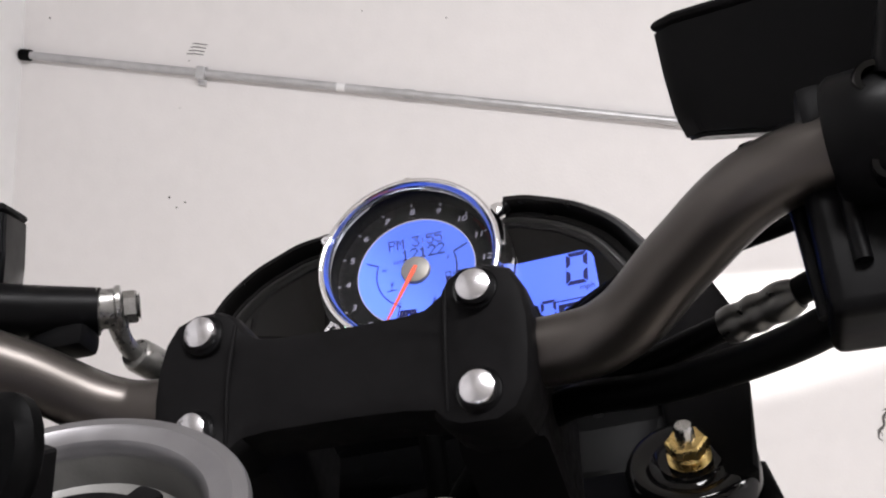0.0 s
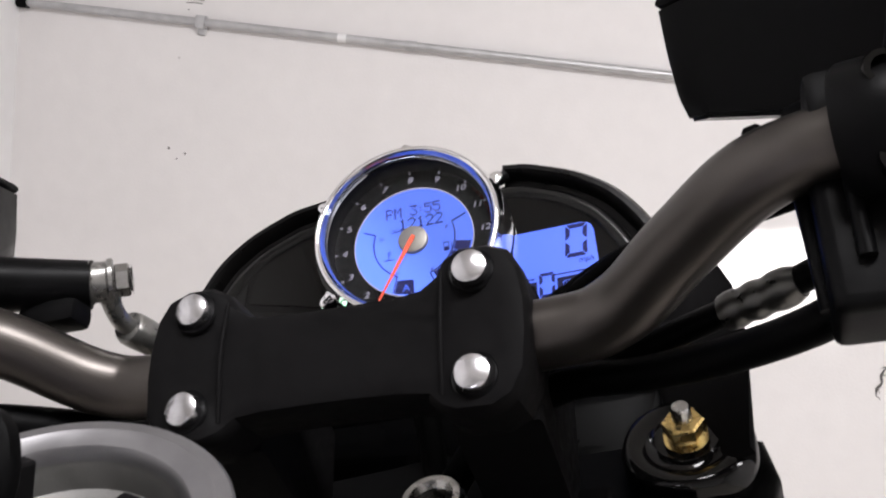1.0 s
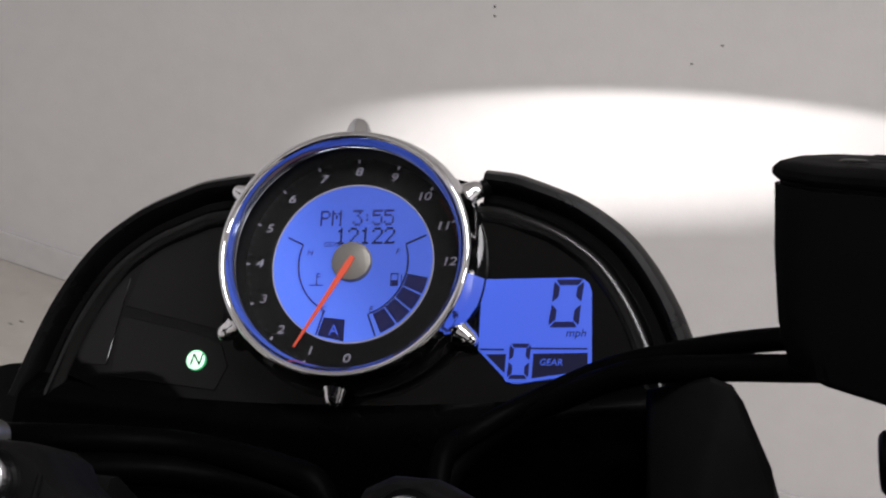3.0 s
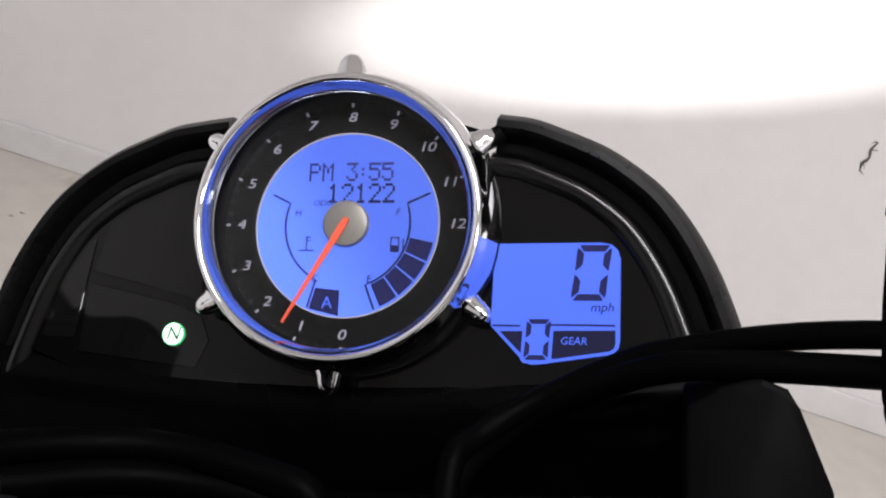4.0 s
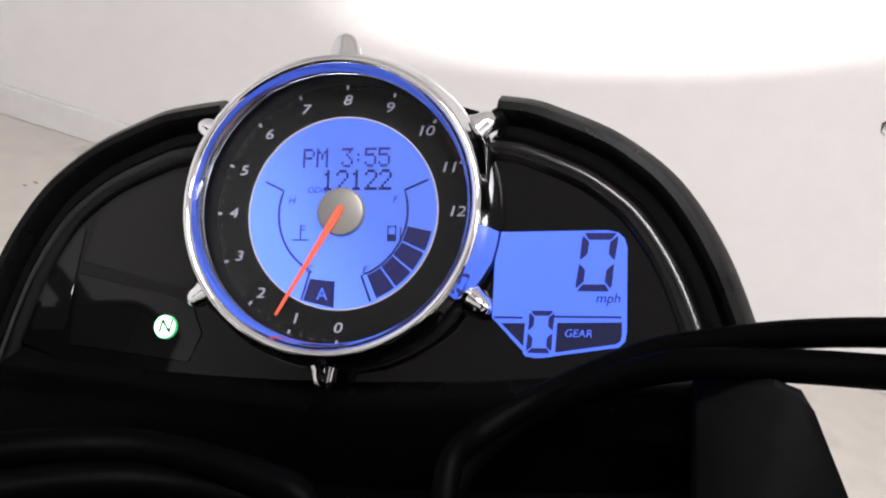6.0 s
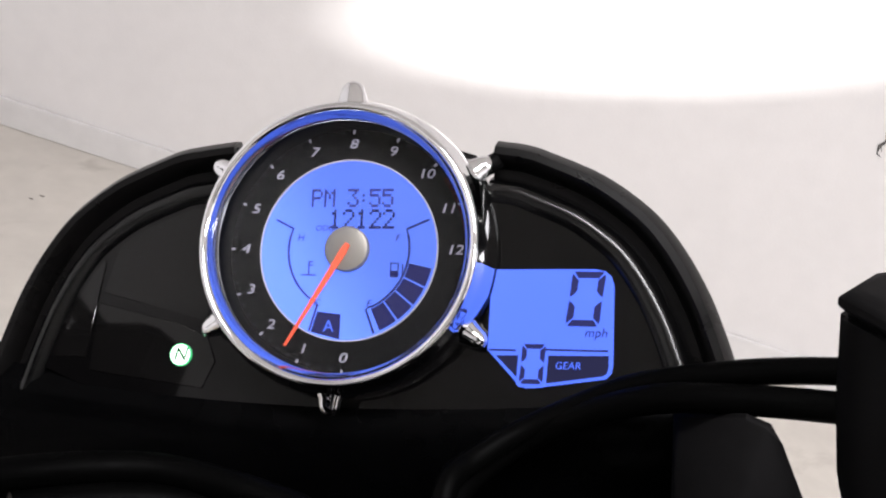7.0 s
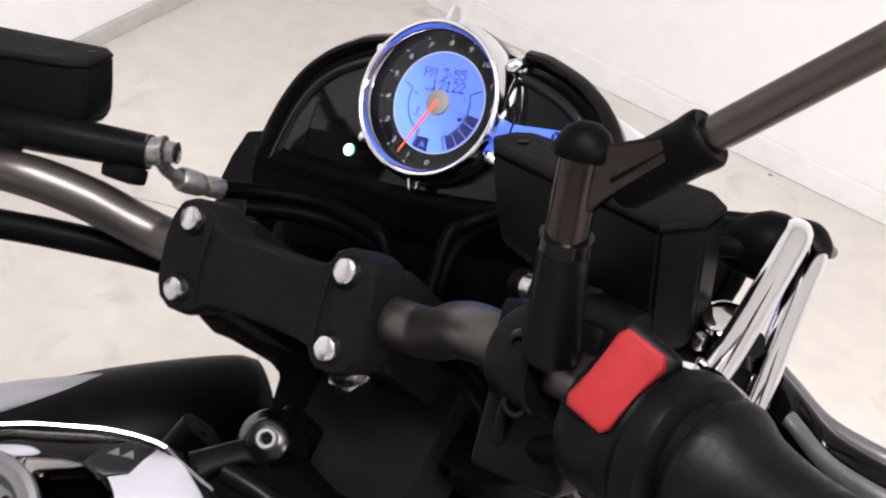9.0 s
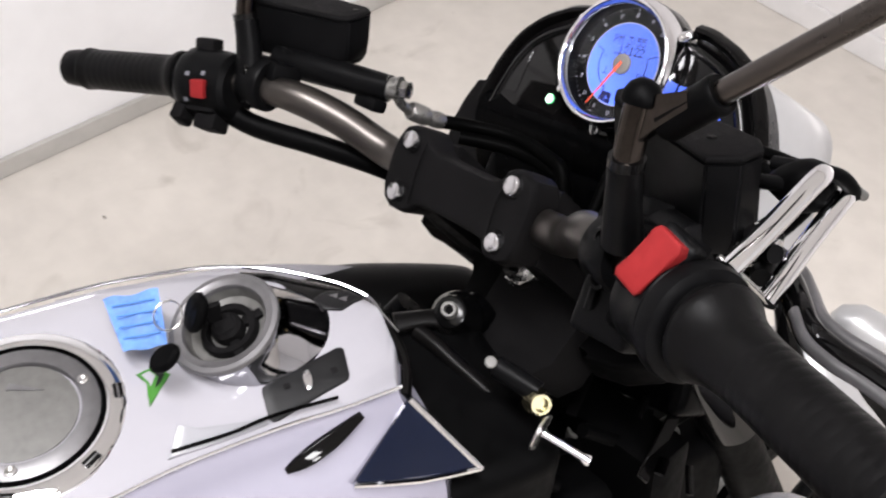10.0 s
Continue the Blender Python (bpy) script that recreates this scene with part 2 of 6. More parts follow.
FLOOR = concrete()
SCUFF = material("dark_scuff", (0.10, 0.095, 0.09), 0.8, grain=0.2, size=0.004)
STAIN = material("floor_stain", (0.22, 0.2, 0.17), 0.8, grain=0.3, size=0.006)


# ---- mesh helpers ----
def link_mesh(name, bm, mt, smooth=True, angle=40):
    bmesh.ops.remove_doubles(bm, verts=bm.verts, dist=1e-6)
    bmesh.ops.recalc_face_normals(bm, faces=bm.faces)
    me = bpy.data.meshes.new(name)
    for f in bm.faces:
        f.smooth = smooth
    if smooth:
        for e in bm.edges:
            if len(e.link_faces) == 2 and e.calc_face_angle(0) > radians(angle):
                e.smooth = False
    bm.to_mesh(me)
    bm.free()
    me.materials.append(mt)
    return new(name, me)


def part(name, bm, mt, parent, label="", m=None, smooth=True, angle=40):
    """One mesh under a thing or a part; m: its place within the parent."""
    o = link_mesh(name, bm, mt, smooth, angle)
    o.parent = parent
    if m is not None:
        o.matrix_basis = m
    if label:
        tagged(o, label)
    return o


def join(*bms):
    out = bms[0]
    for b in bms[1:]:
        me = bpy.data.meshes.new("tmp")
        b.to_mesh(me)
        b.free()
        out.from_mesh(me)
        bpy.data.meshes.remove(me)
    return out


def moved(bm, m):
    bmesh.ops.transform(bm, matrix=m, verts=bm.verts)
    return bm


def rbox(sx, sy, sz, bev=0.002, seg=2, at=(0, 0, 0), m=None):
    bm = bmesh.new()
    bmesh.ops.create_cube(bm, size=1, matrix=Matrix.Diagonal((sx, sy, sz, 1)))
    if bev:
        bmesh.ops.bevel(bm, geom=list(bm.edges), offset=bev, segments=seg, profile=0.6, affect="EDGES")
    moved(bm, (m or Matrix()) if m is not None else Matrix.Translation(at))
    return bm


def prism(outline, z0, z1, bev=0.0, seg=2):
    """An outline in x and y, drawn out from z0 to z1, its rims rounded."""
    bm = bmesh.new()
    lo = [bm.verts.new((x, y, z0)) for x, y in outline]
    hi = [bm.verts.new((x, y, z1)) for x, y in outline]
    n = len(outline)
    bm.faces.new(lo[::-1])
    bm.faces.new(hi)
    for i in range(n):
        bm.faces.new((lo[i], lo[(i + 1) % n], hi[(i + 1) % n], hi[i]))
    if bev:
        rims = [e for e in bm.edges if abs(e.verts[0].co.z - e.verts[1].co.z) < 1e-7]
        bmesh.ops.bevel(bm, geom=rims, offset=bev, segments=seg, profile=0.6, affect="EDGES")
    return bm


def lathe(profile, seg=48, closed=False):
    """Radius and height pairs, turned round z."""
    bm = bmesh.new()
    rings = []
    for r, z in profile:
        if r < 1e-6:
            rings.append([bm.verts.new((0, 0, z))])
        else:
            rings.append([bm.verts.new((r * math.cos(2 * math.pi * k / seg), r * math.sin(2 * math.pi * k / seg), z)) for k in range(seg)])
    pairs = list(zip(rings, rings[1:])) + ([(rings[-1], rings[0])] if closed else [])
    for a, b in pairs:
        for k in range(seg):
            j = (k + 1) % seg
            q = [a[k % len(a)], a[j % len(a)], b[j % len(b)], b[k % len(b)]]
            q = list(dict.fromkeys(q))
            if len(q) > 2:
                bm.faces.new(q)
    return bm


def spline(points, n=8):
    p = [Vector(v) for v in points]
    p = [p[0] * 2 - p[1]] + p + [p[-1] * 2 - p[-2]]
    out = []
    for i in range(1, len(p) - 2):
        a, b, c, d = p[i - 1 : i + 3]
        for k in range(n):
            s = k / n
            out.append(0.5 * (2 * b + (c - a) * s + (2 * a - 5 * b + 4 * c - d) * s * s + (3 * b - a - 3 * c + d) * s**3))
    out.append(p[-2])
    return out


def tube(points, r, seg=20, smooth=8, flat=1.0):
    """A round bar along points; r: one radius or one for each point."""
    rs = list(r) if isinstance(r, (list, tuple)) else [r] * len(points)
    line = spline(points, smooth) if smooth else [Vector(p) for p in points]
    if smooth:
        rs = [v.x for v in spline([(q, 0, 0) for q in rs], smooth)]
    bm = bmesh.new()
    t0 = (line[1] - line[0]).normalized()
    ref = Vector((0, 0, 1)) if abs(t0.z) < 0.9 else Vector((0, 1, 0))
    nrm = (ref - t0 * ref.dot(t0)).normalized()
    rings = []
    for i, p in enumerate(line):
        t = (line[min(i + 1, len(line) - 1)] - line[max(i - 1, 0)]).normalized()
        nrm = (nrm - t * nrm.dot(t)).normalized()
        bi = t.cross(nrm)
        rings.append([bm.verts.new(p + rs[i] * (nrm * math.cos(a) * flat + bi * math.sin(a))) for a in (2 * math.pi * k / seg for k in range(seg))])
    for a, b in zip(rings, rings[1:]):
        for k in range(seg):
            bm.faces.new((a[k], a[(k + 1) % seg], b[(k + 1) % seg], b[k]))
    bm.faces.new(rings[0][::-1])
    bm.faces.new(rings[-1])
    return bm


def along(a, b, roll_ref=(0, 0, 1)):
    """A pose at a whose z points to b."""
    a, b = Vector(a), Vector(b)
    z = (b - a).normalized()
    ref = Vector(roll_ref)
    if abs(ref.dot(z)) > 0.95:
        ref = Vector((0, 1, 0))
    x = (ref - z * ref.dot(z)).normalized()
    m = Matrix((x, z.cross(x), z)).transposed().to_4x4()
    m.translation = a
    return m


def hexagon(r, turn=0.0):
    return [(r * math.cos(turn + math.pi * k / 3), r * math.sin(turn + math.pi * k / 3)) for k in range(6)]


def text_mesh(s, size, depth=0.0002, shear=0.0, spacing=1.0):
    cu = bpy.data.curves.new("lettering", "FONT")
    cu.body, cu.size, cu.extrude, cu.shear, cu.space_character = s, size, depth, shear, spacing
    cu.align_x, cu.align_y = "CENTER", "CENTER"
    cu.resolution_u = 3
    tmp = new("lettering", cu)
    me = bpy.data.meshes.new_from_object(tmp)
    bm = bmesh.new()
    bm.from_mesh(me)
    bpy.data.objects.remove(tmp)
    bpy.data.curves.remove(cu)
    bpy.data.meshes.remove(me)
    return bm


def structure(name, bm, mt, label, category):
    o = link_mesh(name, bm, mt, smooth=False)
    return tagged(o, label, category, kind="structure")


def box(x0, x1, y0, y1, z0, z1, bev=0):
    return rbox(x1 - x0, y1 - y0, z1 - z0, bev, 2, ((x0 + x1) / 2, (y0 + y1) / 2, (z0 + z1) / 2))

# ---- room ----
W = 0.12
structure("floor", box(ROOM_X0 - W, ROOM_X1 + W, ROOM_Y0 - W, ROOM_Y1 + W, -0.1, 0.0), FLOOR, "worn cream painted concrete garage floor", "floor")
structure("wall_north", box(ROOM_X0 - W, ROOM_X1 + W, ROOM_Y1, ROOM_Y1 + W, 0.0, ROOM_Z), WALL, "off-white painted plaster garage wall", "wall")
structure("wall_west", box(ROOM_X0 - W, ROOM_X0, ROOM_Y0, ROOM_Y1, 0.0, ROOM_Z), WALL_LEFT, "bright white painted side wall", "wall")
structure("wall_east", box(ROOM_X1, ROOM_X1 + W, ROOM_Y0, ROOM_Y1, 0.0, ROOM_Z), WALL_LEFT, "plain white painted wall", "wall")
structure("wall_south", box(ROOM_X0 - W, ROOM_X1 + W, ROOM_Y0 - W, ROOM_Y0, 0.0, ROOM_Z), WALL_LEFT, "plain white painted wall", "wall")
structure("ceiling", box(ROOM_X0 - W, ROOM_X1 + W, ROOM_Y0 - W, ROOM_Y1 + W, ROOM_Z, ROOM_Z + 0.1), CEIL, "plain white ceiling", "ceiling")
structure("baseboard", box(ROOM_X0 + 0.003, ROOM_X1 - 0.003, ROOM_Y1 - 0.012, ROOM_Y1 - 0.001, 0.001, 0.073, 0.003), BASE_PAINT, "painted flat baseboard along the wall", "baseboard")
structure("baseboard_west", box(ROOM_X0 + 0.001, ROOM_X0 + 0.013, ROOM_Y0 + 0.003, ROOM_Y1 - 0.014, 0.001, 0.045, 0.003), BASE_GREY, "greyish baseboard along the white side wall", "baseboard")


def thing(name, m, label, category, group=""):
    o = new(name)
    o.matrix_world = m
    o.empty_display_size = 0.05
    return tagged(o, label, category, group)


def wall_conduit():
    z, y, r = 1.195, ROOM_Y1 - 0.012, 0.0095
    c = thing("conduit_pipe", Matrix.Translation((0, y, z)), "thin galvanised conduit pipe clipped along the wall", "pipe")
    part("pipe", tube([(ROOM_X0 + 0.02, 0, 0), (0, 0, 0), (2.6, 0, 0)], r, 16, 2), CONDUIT, c)
    part("end_cap", tube([(ROOM_X0 + 0.004, 0, 0), (ROOM_X0 + 0.03, 0, 0)], r * 1.45, 16, 0), BLACK_MATT, c, "dark end fitting of the conduit")
    for x in (-0.919, 0.494, 1.9):
        clip = rbox(0.022, 0.024, 0.03, 0.003, 2, (x, -0.001, 0))
        tab = rbox(0.02, 0.006, 0.02, 0.002, 1, (x, 0.0085, -0.02))
        part("clip", join(clip, tab), CONDUIT, c)
    part("coupling", tube([(-0.43, 0, 0), (-0.405, 0, 0)], r * 1.2, 16, 0), CONDUIT, c)


wall_conduit()


def ceiling_lamp(x, y):
    c = thing("ceiling_lamp", Matrix.Translation((x, y, ROOM_Z)), "long white fluorescent ceiling lamp, unseen and assumed", "lamp", "ceiling lamps")
    # body of an assumed lamp that is out of view
    part("housing", rbox(1.36, 0.34, 0.1, 0.01, 2, (0, 0, -0.05)), CEIL, c)


ceiling_lamp(0.3, -0.75)
ceiling_lamp(2.2, -0.9)


def wall_marks():
    """Small chips, flecks and one frayed crack in the wall's paint, and stains on the floor."""
    rng = random.Random(11)
    wall, floor = bpy.data.objects["wall_north"], bpy.data.objects["floor"]

    def blob(r, flat):
        n = 9
        return prism([(r * rng.uniform(0.5, 1.2) * math.cos(2 * math.pi * k / n), r * flat * rng.uniform(0.5, 1.2) * math.sin(2 * math.pi * k / n)) for k in range(n)], 0.0, 0.0008)

    up = Matrix.Rotation(radians(90), 4, "X")
    flecks = [(-1.325, 1.289), (-0.946, 1.239), (-0.958, 1.221), (-0.973, 1.108), (-0.981, 0.893), (-0.96, 0.871), (-0.55, 1.371), (-0.354, 1.372), (-0.161, 0.912), (-0.156, 0.894), (0.251, 0.916), (0.241, 1.171), (0.29, 1.172), (-0.94, 0.886), (0.296, 0.967)]
    for x, z in flecks:
        o = part("wall_mark", moved(blob(rng.uniform(0.0022, 0.0042), rng.uniform(0.35, 1.0)), Matrix.Translation((x, ROOM_Y1 - 0.0003, z)) @ up), SCUFF, wall, smooth=False)
    for k in range(4):
        z = 1.236 + 0.008 * k
        part("wall_scratch", tube([(-0.965 + 0.004 * k, ROOM_Y1 - 0.0004, z), (-0.945, ROOM_Y1 - 0.0004, z + 0.002), (-0.925 + 0.003 * k, ROOM_Y1 - 0.0004, z + 0.001)], 0.0011, 6, 2), SCUFF, wall)
    line = [(0.697, 0.633), (0.690, 0.615), (0.694, 0.598), (0.686, 0.584), (0.688, 0.567)]
    part("wall_crack", tube([(x, ROOM_Y1 - 0.0005, z) for x, z in line], [0.001, 0.0032, 0.0026, 0.0034, 0.0008], 6, 3), SCUFF, wall, "frayed crack in the wall paint")
    for k in range(9):
        x, z = line[k % 5]
        dx, dz = rng.uniform(-0.014, 0.014), rng.uniform(-0.012, 0.004)
        part("wall_crack", tube([(x, ROOM_Y1 - 0.0005, z), (x + dx * 0.6, ROOM_Y1 - 0.0005, z + dz * 0.3), (x + dx, ROOM_Y1 - 0.0005, z + dz)], [0.0015, 0.0009, 0.0004], 5, 2), SCUFF, wall)
    for x, y, r in ((-0.954, 1.509, 0.006), (-0.966, 1.486, 0.005), (-1.144, -0.039, 0.006), (0.08, 1.724, 0.009), (-0.8, 1.3, 0.004), (-0.6, 0.9, 0.005)):
        part("floor_stain", moved(blob(r, 0.6), Matrix.Translation((x, y, 0.0))), STAIN, floor, smooth=False)
    for pts in ([(-0.72, 1.05), (-0.60, 0.93), (-0.44, 0.86)], [(-0.95, 0.62), (-0.83, 0.66), (-0.70, 0.61)], [(-0.5, 0.5), (-0.42, 0.36), (-0.36, 0.30)]):
        part("floor_crack", tube([(x, y, 0.0002) for x, y in pts], [0.0006, 0.0011, 0.0005], 5, 4), STAIN, floor)
    part("joint_sleeve", tube([(-0.588, ROOM_Y1 - 0.012, 1.195), (-0.568, ROOM_Y1 - 0.012, 1.195)], 0.0103, 14, 0), WALL_LEFT, bpy.data.objects["conduit_pipe"], "dab of white paint", Matrix.Translation((0, ROOM_Y1 - 0.012, 1.195)).inverted())


wall_marks()

# ---- motorcycle ----
BIKE = Matrix.Translation((0.03, -0.25, 0))
bike = thing("motorcycle", BIKE, "naked motorcycle with white tank, lit blue dials and headlight on", "motorcycle")
IN_S, IN_H, IN_T = (BIKE.inverted() @ m for m in (MS, MH, MT))
MIRROR_X = Matrix.Diagonal((-1, 1, 1, 1))


def cowl_edge(side):
    """One half of the cowl's outer edge, from beside the tachometer down to its lower corner, in the dial's frame."""
    half = [(0.0575, 0.0465), (0.070, 0.0445), (0.080, 0.0410), (0.099, 0.0325), (0.1135, 0.0225), (0.1240, 0.0125), (0.1335, -0.001), (0.1415, -0.0165), (0.1470, -0.031), (0.1515, -0.045), (0.156, -0.060)]
    if side < 0:
        half = [(0.0465, 0.0478)] + half
    return spline([Vector((x + 0.001 if side > 0 else -x - 0.0075, y + 0.001, 0)) for x, y in half], 8)


def instrument_cowl():
    profile = [(0.012, -0.060), (0.004, -0.035), (0.0012, -0.014), (0.0, -0.0125), (0.0008, -0.0085), (0.0045, -0.0030), (0.0075, -0.0028), (0.0095, -0.0050), (0.0115, -0.0115), (0.0150, -0.0125), (0.0165, -0.010)]
    inner = [(0.0150, -0.0122), (0.0160, -0.0100), (0.0172, -0.0072), (0.0188, -0.0050), (0.0206, -0.0040), (0.0226, -0.0040), (0.0244, -0.0047), (0.0258, -0.0057), (0.0268, -0.0066)]
    edges = {sx: cowl_edge(sx) for sx in (1, -1)}
    inward = {}
    for sx, edge in edges.items():
        inward[sx] = []
        for i, p in enumerate(edge):
            t = (edge[min(i + 1, len(edge) - 1)] - edge[max(i - 1, 0)]).normalized()
            inward[sx].append(Vector((t.y, -t.x, 0)) * sx)

    def sweep(prof, sx, ends=True):
        bm = bmesh.new()
        rows = [[bm.verts.new(p + n * d + Vector((0, 0, z))) for d, z in prof] for p, n in zip(edges[sx], inward[sx])]
        for a, b in zip(rows, rows[1:]):
            for k in range(len(prof) - 1):
                bm.faces.new((a[k], a[k + 1], b[k + 1], b[k]))
        if ends:
            bm.faces.new(rows[0])
            bm.faces.new(rows[-1])
        return bm

    # lower shell under the face
    bm = bmesh.new()
    rows = []
    prof = [(0.0, -0.048, -0.0085), (0.02, -0.055, -0.0045), (0.06, -0.062, -0.0035), (0.2, -0.075, -0.006), (0.5, -0.095, -0.018), (0.9, -0.12, -0.04), (1.3, -0.14, -0.08)]
    for k in range(33):
        x = -0.152 + 0.304 * k / 32
        w = max(0.0, 1 - (abs(x) / 0.15) ** 2)
        rows.append([bm.verts.new((x * (1 + 0.10 * q) - 0.002, y - 0.0105 * w * (1 if q < 0.1 else 0.5), z)) for q, y, z in prof])
    for a, b in zip(rows, rows[1:]):
        for k in range(len(prof) - 1):
            bm.faces.new((a[k], a[k + 1], b[k + 1], b[k]))
    cowl = part("instrument_cowl", bm, BLACK_TRIM, bike, "black plastic instrument cowl with a raised rim", IN_S)
    for sx in (1, -1):
        part("cowl_rim", sweep(profile, sx), COWL_SKIN, cowl, "raised black rim of the cowl")
        part("inner_bezel", sweep(inner, sx, False), BEZEL, cowl, "glossy black inner bezel")
    # the face inside the rim
    bm = bmesh.new()
    low = [(0.130, -0.050), (0.105, -0.058), (0.075, -0.0635), (0.05, -0.0645), (0.02, -0.066), (-0.02, -0.066), (-0.055, -0.0645), (-0.085, -0.0625), (-0.115, -0.057), (-0.134, -0.050)]
    r = [(p + n * 0.0268) for p, n in zip(edges[1], inward[1]) if (p + n * 0.0268).y > -0.05]
    l = [(p + n * 0.0268) for p, n in zip(edges[-1], inward[-1]) if (p + n * 0.0268).y > -0.05]
    ring = [bm.verts.new((p.x, p.y, -0.0060)) for p in l[::-1] + [Vector((-0.066, 0.0440, 0)), Vector((-0.03, 0.046, 0)), Vector((0.03, 0.046, 0)), Vector((0.050, 0.0400, 0)), Vector((0.0565, 0.0250, 0))] + r] + [bm.verts.new((x, y, -0.0060)) for x, y in low]
    bm.faces.new(ring)
    bmesh.ops.triangulate(bm, faces=bm.faces)
    face = part("instrument_face", bm, BLACK_GLOSS, bike, "glossy black instrument face", IN_S)
    # side wing and the panel beside the fork
    wing = [(-0.160, -0.036, -0.040), (-0.186, -0.038, -0.046), (-0.205, -0.040, -0.050), (-0.218, -0.062, -0.053), (-0.230, -0.088, -0.056), (-0.232, -0.12, -0.06), (-0.22, -0.16, -0.07), (-0.15, -0.15, -0.055), (-0.148, -0.07, -0.036)]
    bm = bmesh.new()
    rows = [[bm.verts.new((x + dx, y, z + dz)) for x, y, z in wing] for dx, dz in ((0, 0.004), (-0.001, 0), (0.004, -0.03), (0.012, -0.05))]
    for a, b in zip(rows, rows[1:]):
        for q in range(len(wing)):
            bm.faces.new((a[q], a[(q + 1) % len(wing)], b[(q + 1) % len(wing)], b[q]))
    bm.faces.new(rows[0])
    bm.faces.new(rows[-1][::-1])
    bmesh.ops.bevel(bm, geom=list(bm.edges), offset=0.0012, segments=2, affect="EDGES")
    part("side_wing", bm, BLACK_MATT, cowl, "black side wing of the cowl")
    side = [(0.128, -0.0605), (0.150, -0.0605), (0.1575, -0.0635), (0.1605, -0.0695), (0.1690, -0.094), (0.1715, -0.106), (0.1690, -0.13), (0.162, -0.18), (0.125, -0.18)]
    panel = prism(side, -0.002, 0.054, 0.0025, 3)
    for v in panel.verts:
        v.co.z += 0.12 * (-0.065 - v.co.y) - 1.2 * max(0.0, 0.15 - v.co.x) * (v.co.z > 0.02)
    part("side_panel", panel, BLACK_MATT, cowl, "black panel beside the dials")
    # tell-tale windows behind the smoked face
    curve = [p + n * 0.0285 for p, n in zip(edges[-1], inward[-1])]
    outer_w = [(p.x, p.y) for p in curve if p.x < -0.1085 and p.y > -0.044]
    mid_w = [(p.x, p.y) for p in curve if -0.1035 < p.x < -0.066]
    part("tell_tale_window", prism(outer_w + [(outer_w[-1][0] + 0.001, -0.0455), (-0.1145, -0.0455), (-0.1085, outer_w[0][1] - 0.001)], -0.0062, -0.0054, 0.0002, 1), SMOKE, face, "smoked warning lamp window")
    part("tell_tale_window", prism(mid_w + [(-0.1085, -0.0180), (-0.075, -0.0260), (-0.060, -0.030), (-0.062, mid_w[0][1] - 0.001)], -0.0062, -0.0054, 0.0002, 1), SMOKE, face, "smoked warning lamp window")
    part("tell_tale_window", prism([(-0.110, -0.0225), (-0.072, -0.031), (-0.060, -0.036), (-0.056, -0.046), (-0.061, -0.057), (-0.112, -0.051)], -0.0062, -0.0054, 0.0002, 1), SMOKE, face, "smoked warning lamp window")
    # neutral lamp
    lamp = part("neutral_lamp", moved(lathe([(0, 0.0012), (0.0043, 0.0011), (0.0047, 0.0008), (0.0047, -0.001)], 32), Matrix.Translation((-0.0708, -0.0436, -0.005))), GREEN_LAMP, face, "lit green-white neutral lamp")
    lamp.data.materials.append(GREEN_RIM)
    for f in lamp.data.polygons:
        f.material_index = int(math.hypot(f.center.x + 0.0708, f.center.y + 0.0436) > 0.0044)
    part("neutral_letter", moved(text_mesh("N", 0.0075, 0.0001, 0.25), Matrix.Translation((-0.0708, -0.0436, -0.0036))), GREEN_DARK, face, "dark letter N", smooth=False)
    # speed display
    outline = [(0.0580, -0.0068), (0.0985, -0.0063), (0.1025, -0.0071), (0.1048, -0.0092), (0.1058, -0.0125), (0.1057, -0.043), (0.1052, -0.0462), (0.1030, -0.0486), (0.0755, -0.0527), (0.0722, -0.0529), (0.0695, -0.0515), (0.0572, -0.0385)]
    part("speed_display", prism(outline, -0.0058, -0.004, 0.0003, 1), LCD_BLUE, face, "lit blue speed display")
    band = [(0.0606, -0.0405), (0.1040, -0.0397), (0.1040, -0.0445), (0.1034, -0.0465), (0.1018, -0.0475), (0.0752, -0.0516), (0.0715, -0.0514)]
    part("gear_band", prism(band, -0.0042, -0.0038), LCD_SHADE, face, "dark gear indicator band")
    part("display_line", rbox(0.0105, 0.0007, 0.0003, 0, 1, (0.0632, -0.0384, -0.0038)), LCD_DARK, face)
    part("display_line", rbox(0.024, 0.0007, 0.0003, 0, 1, (0.0918, -0.0379, -0.0038)), LCD_DARK, face)

    def segments(cx, cy, w, h, t, lean, mt, z):
        """The figure 0 in six separate strokes."""
        sh = Matrix(((1, lean, 0, cx), (0, 1, 0, cy), (0, 0, 1, 0), (0, 0, 0, 1)))
        g = t * 0.25
        hor = [(-w / 2 + g, 0), (-w / 2 + t * 0.9, -t * 0.9), (w / 2 - t * 0.9, -t * 0.9), (w / 2 - g, 0), (w / 2 - t * 0.4, t * 0.1), (-w / 2 + t * 0.4, t * 0.1)]
        ver = [(0, g), (t * 0.6, g + t * 0.5), (t, g + t), (t, h / 2 - t - g), (0, h / 2 - g * 1.2), (-t * 0.1, h / 2 - t)]
        for sy in (1, -1):
            part("digit_segment", moved(prism([(x, sy * (h / 2 + y)) for x, y in hor], z, z + 0.0002), sh), mt, face, smooth=False)
            for sx in (1, -1):
                part("digit_segment", moved(prism([(sx * (-w / 2 + x), sy * y) for x, y in ver], z, z + 0.0002), sh), mt, face, smooth=False)

    segments(0.0950, -0.0180, 0.0125, 0.0208, 0.0025, 0.13, LCD_DARK, -0.0038)
